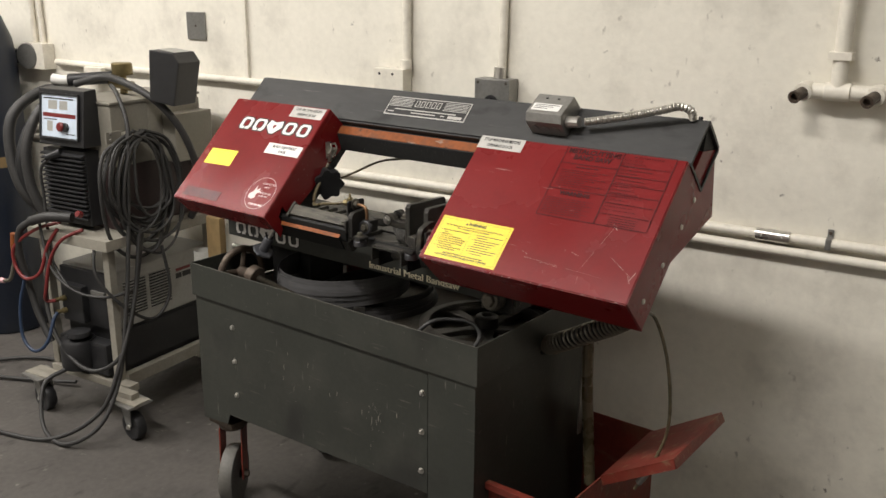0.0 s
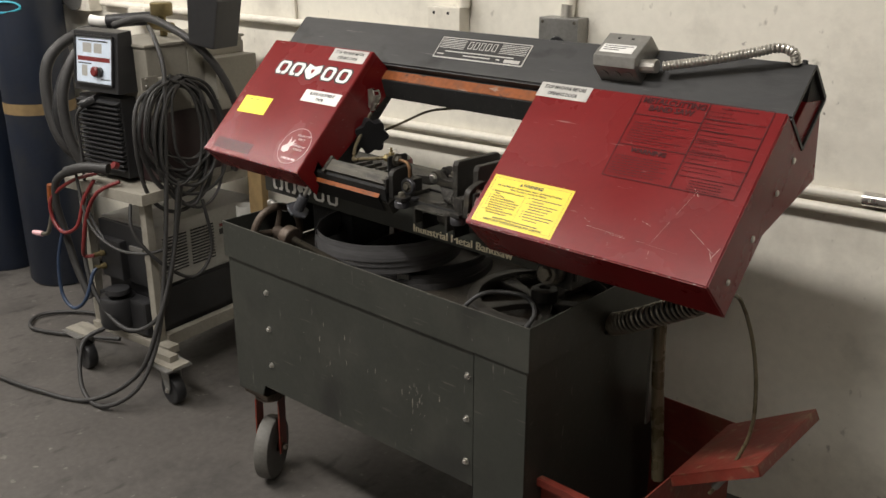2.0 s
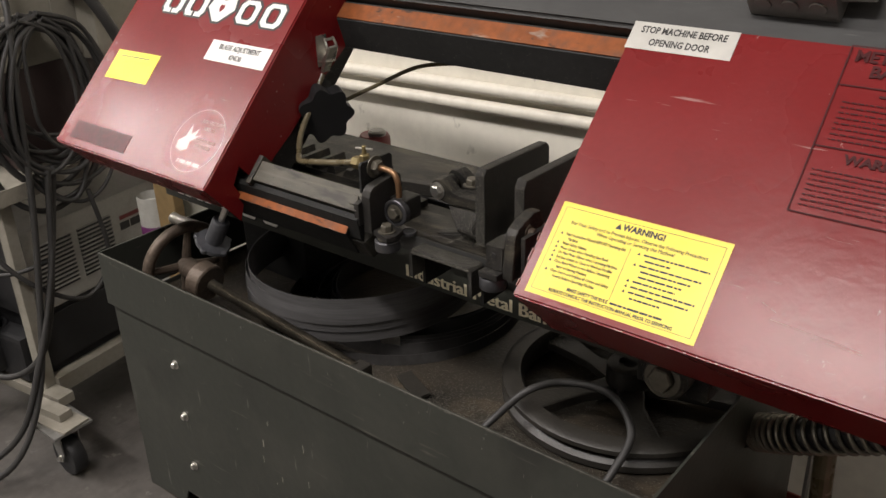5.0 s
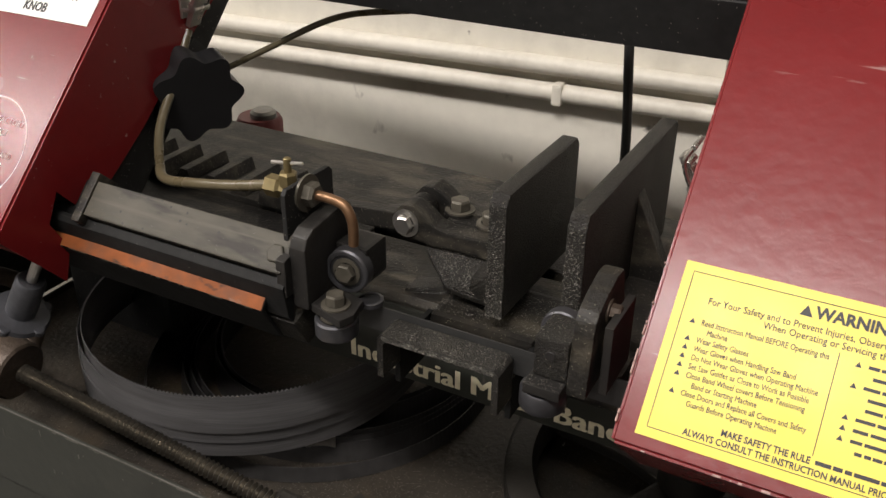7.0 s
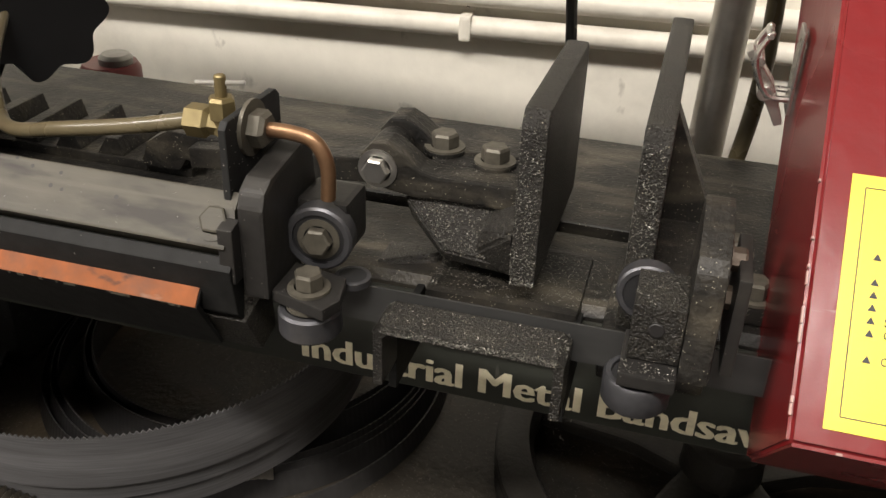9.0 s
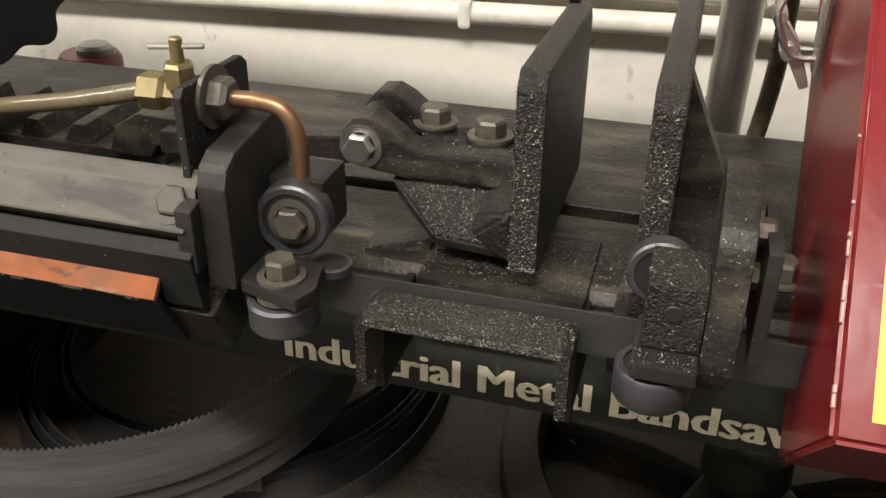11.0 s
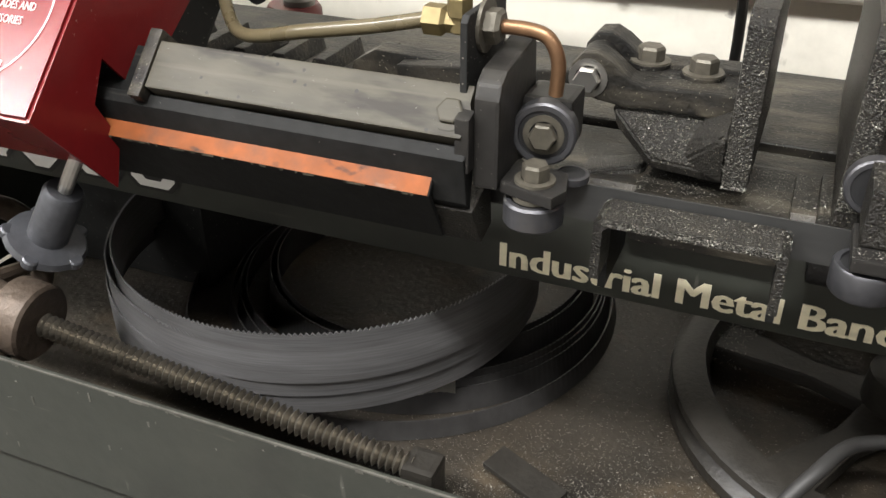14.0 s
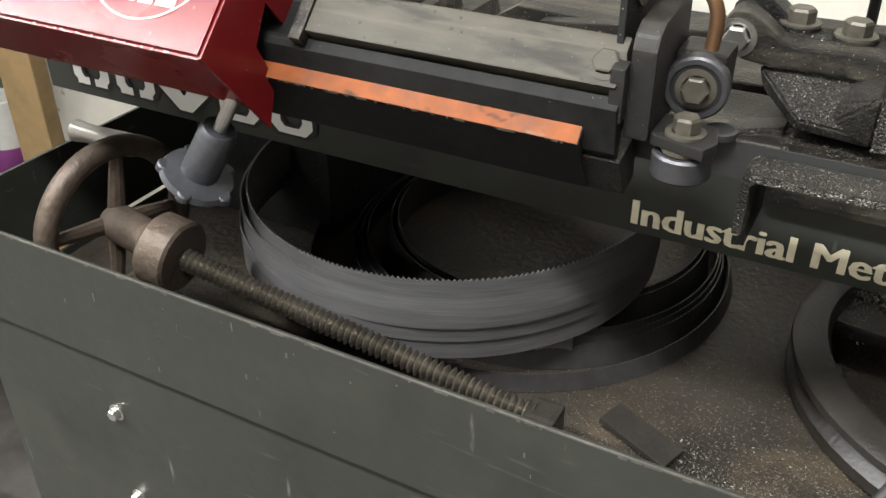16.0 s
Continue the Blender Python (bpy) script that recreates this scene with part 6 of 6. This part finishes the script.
# black box on top, regulator
bb = thing("meter_box", "black leatherette meter case standing on the welder", "meter case")
BM_ = Matrix.Translation((-0.470, 0.315, 0.985)) @ pose(0, 0, 0, 0, 8, 14)
bm = prism([(-0.045, 0.0), (0.045, 0.0), (0.055, 0.13), (0.03, 0.155), (-0.055, 0.150)], "y", -0.05, 0.05, 0.005)
bm.transform(BM_)
part("case", bm, PLASTIC, bb)
bm = box(-0.026, 0.028, -0.035, 0.035, 0.1535, 0.1555, 0.0005)
bm.transform(BM_)
part("label_window", bm, CASE, bb, "pale label window")
bm = bmesh.new()
lathe([(0, 0), (0.03, 0), (0.032, 0.003), (0.032, 0.034), (0.028, 0.038), (0, 0.038)], CM @ Vector((-0.175, 0.255, 1.052)), CM @ Vector((-0.175, 0.255, 2)), 28, bm)
reg = thing("gas_regulator", "brass gas regulator with a round gauge", "regulator")
part("gauge", bm, BRASS, reg, "dull brass gauge", True)
bm = bmesh.new()
rod(CM @ Vector((-0.175, 0.255, 0.994)), CM @ Vector((-0.175, 0.255, 1.052)), 0.011, 14, 0.001, bm)
rod(CM @ Vector((-0.225, 0.25, 1.024)), CM @ Vector((-0.12, 0.245, 1.02)), 0.013, 14, 0.002, bm)
lathe([(0.016, 0), (0.016, 0.02), (0, 0.02)], CM @ Vector((-0.145, 0.247, 1.021)), CM @ Vector((0.0, 0.24, 1.015)), 6, bm)
part("body", bm, BRASS, reg, "", True)

# torch lead and cables
def cable(name, pts, r, material, label, category="cable", group="", seg=10):
    return tagged(part(name, hose([CM @ Vector(p) for p in pts], r, 8, seg), material, None, "", True), label, category, group)


rc = random.Random(2)
for k in range(16):
    w_ = 0.060 + 0.075 * rc.random()
    d_ = 0.20 + 0.17 * rc.random()
    o_ = 0.004 + 0.006 * (k % 5)
    b0 = 0.12 + rc.uniform(-0.03, 0.035)
    zt = 0.890 + 0.005 * (k % 4)
    a_ = 0.002 + o_
    j = [rc.uniform(-0.014, 0.014) for q in range(8)]
    cable("cable_loop", [(a_, b0, zt), (a_ + 0.004, b0 - w_ * 0.62 + j[0], zt - 0.035), (a_ + 0.01 + j[1] * 0.5, b0 - w_ + j[2], zt - 0.14), (a_ + 0.006, b0 - w_ * 0.75 + j[3], zt - d_ * 0.82), (a_ + 0.012, b0 + j[4], zt - d_), (a_ + 0.016, b0 + w_ * 0.8 + j[5], zt - d_ * 0.85), (a_ + 0.012, b0 + w_ * 1.05 + j[6], zt - 0.14), (a_ + 0.006, b0 + w_ * 0.7, zt - 0.035), (a_, b0 + 0.004, zt + 0.004)], 0.0035 + 0.0017 * rc.random() + (0.002 if k % 5 == 0 else 0), RUBBER, "grey rubber cable looped over the welder's hook", group="looped cables")
cable("thick_cable", [(-0.33, 0.20, 1.02), (-0.22, 0.22, 1.045), (-0.10, 0.20, 1.035), (0.02, 0.20, 0.99), (0.07, 0.24, 0.91), (0.085, 0.28, 0.80), (0.07, 0.30, 0.68), (0.03, 0.30, 0.61)], 0.0115, RUBBER, "thick black welding cable over the welder")
cable("thin_cable", [(-0.12, 0.16, 1.03), (-0.05, 0.12, 1.01), (0.015, 0.09, 0.93), (0.035, 0.06, 0.80), (0.035, 0.04, 0.60), (0.045, 0.0, 0.40), (0.06, -0.06, 0.20), (0.05, -0.14, 0.07), (-0.04, -0.20, 0.012), (-0.16, -0.18, 0.03), (-0.22, -0.12, 0.13), (-0.20, -0.05, 0.160)], 0.0066, RUBBER, "grey cable trailing from the cart to the floor")
cable("thin_cable", [(0.03, 0.10, 0.62), (0.05, 0.03, 0.42), (0.06, -0.05, 0.25), (0.03, -0.12, 0.10), (-0.10, -0.20, 0.014), (-0.30, -0.25, 0.011), (-0.60, -0.28, 0.011), (-1.1, -0.38, 0.011)], 0.0066, RUBBER, "grey cable lying across the floor")
cable("thin_cable", [(-0.27, -0.02, 0.50), (-0.24, -0.06, 0.36), (-0.17, -0.07, 0.24), (-0.06, -0.06, 0.19), (0.03, -0.02, 0.25), (0.045, 0.03, 0.40), (0.04, 0.08, 0.62)], 0.0066, RUBBER, "grey cable hanging in front of the cooling unit")
cable("thin_cable", [(-0.05, -0.01, 0.60), (-0.02, -0.045, 0.50), (0.03, 0.0, 0.40), (0.045, 0.10, 0.33), (0.05, 0.17, 0.40), (0.04, 0.16, 0.55)], 0.005, RUBBER, "thin grey cable hanging over the vents")
cable("thin_cable", [(-0.26, -0.04, 0.64), (-0.20, -0.06, 0.50), (-0.10, -0.06, 0.44), (0.0, -0.03, 0.43), (0.04, 0.05, 0.44)], 0.0045, RUBBER, "thin grey cable below the shelf")
cable("coiled_lead", [(-0.34, 0.25, 0.98), (-0.42, 0.16, 1.0), (-0.45, 0.05, 0.93), (-0.44, 0.02, 0.80), (-0.40, 0.03, 0.68), (-0.36, 0.10, 0.60)], 0.017, RUBBER, "thick grey torch lead hanging beside the welder")
cable("coiled_lead", [(-0.33, 0.22, 0.99), (-0.36, 0.10, 0.96), (-0.37, 0.03, 0.85), (-0.36, 0.02, 0.72), (-0.33, 0.04, 0.62)], 0.016, RUBBER, "thick grey torch lead hanging beside the welder")
cable("coiled_lead", [(-0.34, 0.24, 0.96), (-0.395, 0.10, 0.93), (-0.40, 0.02, 0.78), (-0.37, 0.06, 0.62)], 0.015, PLASTIC, "thick black torch lead hanging beside the welder")
grip = thing("torch_grip", "black ground clamp handle with pale jaw on the welder", "clamp")
part("sleeve", hose([CM @ Vector(p) for p in ((-0.36, 0.20, 1.03), (-0.30, 0.24, 1.035), (-0.24, 0.28, 1.04))], 0.02, 5, 14), PLASTIC, grip, "", True)
part("jaw", hose([CM @ Vector(p) for p in ((-0.40, 0.17, 1.035), (-0.375, 0.185, 1.03), (-0.36, 0.2, 1.03))], 0.016, 5, 12), WHITE, grip, "pale plastic end", True)
torch = thing("tig_torch", "grey torch handle with pink ceramic cup hanging from the shelf", "torch")
part("handle", hose([CM @ Vector(p) for p in ((-0.13, -0.02, 0.655), (-0.20, -0.05, 0.655), (-0.27, -0.06, 0.635))], 0.015, 6, 16), RUBBER, torch, "", True)
part("lead", hose([CM @ Vector(p) for p in ((-0.27, -0.06, 0.635), (-0.315, -0.07, 0.60), (-0.33, -0.07, 0.53), (-0.32, -0.06, 0.44), (-0.29, -0.06, 0.34), (-0.24, -0.06, 0.25))], 0.011, 8, 12), RUBBER, torch, "", True)
part("neck", hose([CM @ Vector(p) for p in ((-0.33, -0.07, 0.56), (-0.345, -0.08, 0.50), (-0.36, -0.09, 0.445), (-0.385, -0.095, 0.435))], 0.006, 6, 10), BOLT, torch, "", True)
part("cup", lathe([(0, 0), (0.008, 0), (0.0085, 0.02), (0.006, 0.035), (0, 0.035)], CM @ Vector((-0.385, -0.095, 0.435)), CM @ Vector((-0.45, -0.11, 0.437)), 18), mat("pink_ceramic", (0.62, 0.36, 0.38), 0.4), torch, "pink ceramic cup", True)
part("orange_tag", hose([CM @ Vector(p) for p in ((-0.338, -0.075, 0.59), (-0.345, -0.075, 0.55), (-0.345, -0.075, 0.53))], 0.010, 5, 10), ORANGE, torch, "orange tape")
cable("red_hose", [(-0.20, -0.01, 0.63), (-0.27, -0.05, 0.605), (-0.335, -0.08, 0.55), (-0.335, -0.085, 0.49), (-0.29, -0.085, 0.455), (-0.24, -0.07, 0.48), (-0.22, -0.05, 0.56), (-0.19, -0.03, 0.615)], 0.0055, CABLE_RED, "red coolant hose looped at the cart's shelf")
cable("red_hose", [(-0.10, -0.01, 0.62), (-0.15, -0.05, 0.59), (-0.20, -0.06, 0.52), (-0.225, -0.07, 0.42), (-0.24, -0.06, 0.385), (-0.215, -0.045, 0.385)], 0.0055, CABLE_RED, "red coolant hose running to a brass fitting")
cable("blue_hose", [(-0.30, -0.08, 0.46), (-0.33, -0.09, 0.36), (-0.32, -0.10, 0.26), (-0.27, -0.10, 0.225), (-0.22, -0.09, 0.26), (-0.215, -0.06, 0.33), (-0.215, -0.045, 0.345)], 0.0055, CABLE_BLUE, "blue coolant hose running to a brass fitting")
cable("thin_cable", [(-0.22, 0.01, 0.83), (-0.26, -0.01, 0.79), (-0.262, -0.01, 0.70), (-0.25, -0.02, 0.62), (-0.22, -0.04, 0.52), (-0.15, -0.05, 0.45)], 0.0045, RUBBER, "thin cable plugged into the grille")
part("plug", rod(CM @ Vector((-0.20, 0.02, 0.84)), CM @ Vector((-0.245, 0.0, 0.822)), 0.012, 14), PLASTIC, weld)
part("red_button", rod(CM @ Vector((-0.10, -0.01, 0.665)), CM @ Vector((-0.10, -0.025, 0.672)), 0.010, 14), CABLE_RED, weld)
cable("floor_cable", [(-0.36, 0.10, 0.02), (-0.52, 0.05, 0.011), (-0.70, 0.0, 0.011), (-0.78, 0.08, 0.011), (-0.68, 0.18, 0.011), (-0.5, 0.22, 0.011), (-0.36, 0.22, 0.011)], 0.0066, RUBBER, "grey cable looped on the floor behind the cart")

# gas cylinder at the far left with a cyan cord
cyl = thing("gas_cylinder", "tall dark blue gas cylinder standing by the wall", "gas cylinder")
GX, GY, GR = -1.61, 0.30, 0.125
part("body", lathe([(0, 0), (GR - 0.01, 0), (GR, 0.015), (GR, 1.05), (GR * 0.93, 1.13), (GR * 0.7, 1.21), (GR * 0.35, 1.26), (0.03, 1.28), (0.03, 1.33), (0, 1.33)], (GX, GY, 0), (GX, GY, 1), 48), BLUECYL, cyl, "", True)
part("stripe", lathe([(GR + 0.0008, 0.66), (GR + 0.0008, 0.70)], (GX, GY, 0), (GX, GY, 1), 48), WOODY, cyl, "faded ochre band", True)
cyl2 = thing("gas_cylinder", "dark gas cylinder behind the blue one", "gas cylinder")
part("body", lathe([(0, 0), (0.11, 0), (0.115, 0.015), (0.115, 1.15), (0.09, 1.27), (0.035, 1.30), (0, 1.30)], (-1.93, 0.22, 0), (-1.93, 0.22, 1), 40), BLUECYL, cyl2, "", True)
part("valve_cap", lathe([(0, 0), (0.036, 0), (0.04, 0.02), (0.038, 0.07), (0.02, 0.09), (0, 0.092)], (-1.93, 0.22, 1.30), (-1.93, 0.22, 2), 32), BLACK, cyl2, "", True)
tagged(part("cyan_cord", hose([(GX - 0.13, GY - 0.09, 1.02), (GX - 0.02, GY - GR - 0.008, 1.035), (GX + 0.06, GY - GR + 0.01, 1.055), (GX + 0.10, GY - 0.075, 1.05), (GX + 0.105, GY - 0.07, 1.03), (GX + 0.04, GY - GR + 0.0, 1.015)], 0.004, 8, 8), mat("cyan_cord", (0.05, 0.38, 0.50), 0.5), None, "", True), "cyan plastic cord tied round the cylinder", "cord")
# yellow post and red cap behind the saw
tagged(part("timber_post", box(-0.318, -0.256, 0.29, 0.312, 0.0, 0.66, 0.003), WOODY), "ochre painted board standing behind the saw", "post")
tube = thing("cardboard_tube", "pale printed cardboard tube standing behind the saw", "tube")
part("tube_body", lathe([(0, 0), (0.029, 0), (0.030, 0.002), (0.030, 0.535), (0.028, 0.538), (0.026, 0.520), (0, 0.520)], (-0.372, 0.315, 0), (-0.372, 0.315, 1), 32), CASE, tube, "", True)
part("tube_band", lathe([(0.0303, 0.44), (0.0307, 0.441), (0.0307, 0.475), (0.0303, 0.476)], (-0.372, 0.315, 0), (-0.372, 0.315, 1), 32), mat("purple_print", (0.10, 0.015, 0.09), 0.5), tube, "purple printed band", True)
rcap = thing("red_can", "red can with a grey lid standing behind the bed", "can")
part("can_body", lathe([(0, 0), (0.024, 0), (0.025, 0.004), (0.025, 0.190), (0.022, 0.195), (0, 0.195)], (0.236, 0.352, TF + 0.001), (0.236, 0.352, 1), 28), CABLE_RED, rcap, "", True)
part("can_lid", lathe([(0, 0), (0.014, 0), (0.014, 0.005), (0.011, 0.008), (0, 0.008)], (0.242, 0.352, TF + 0.196), (0.245, 0.352, 1), 24), GALV, rcap, "grey plastic lid", True)
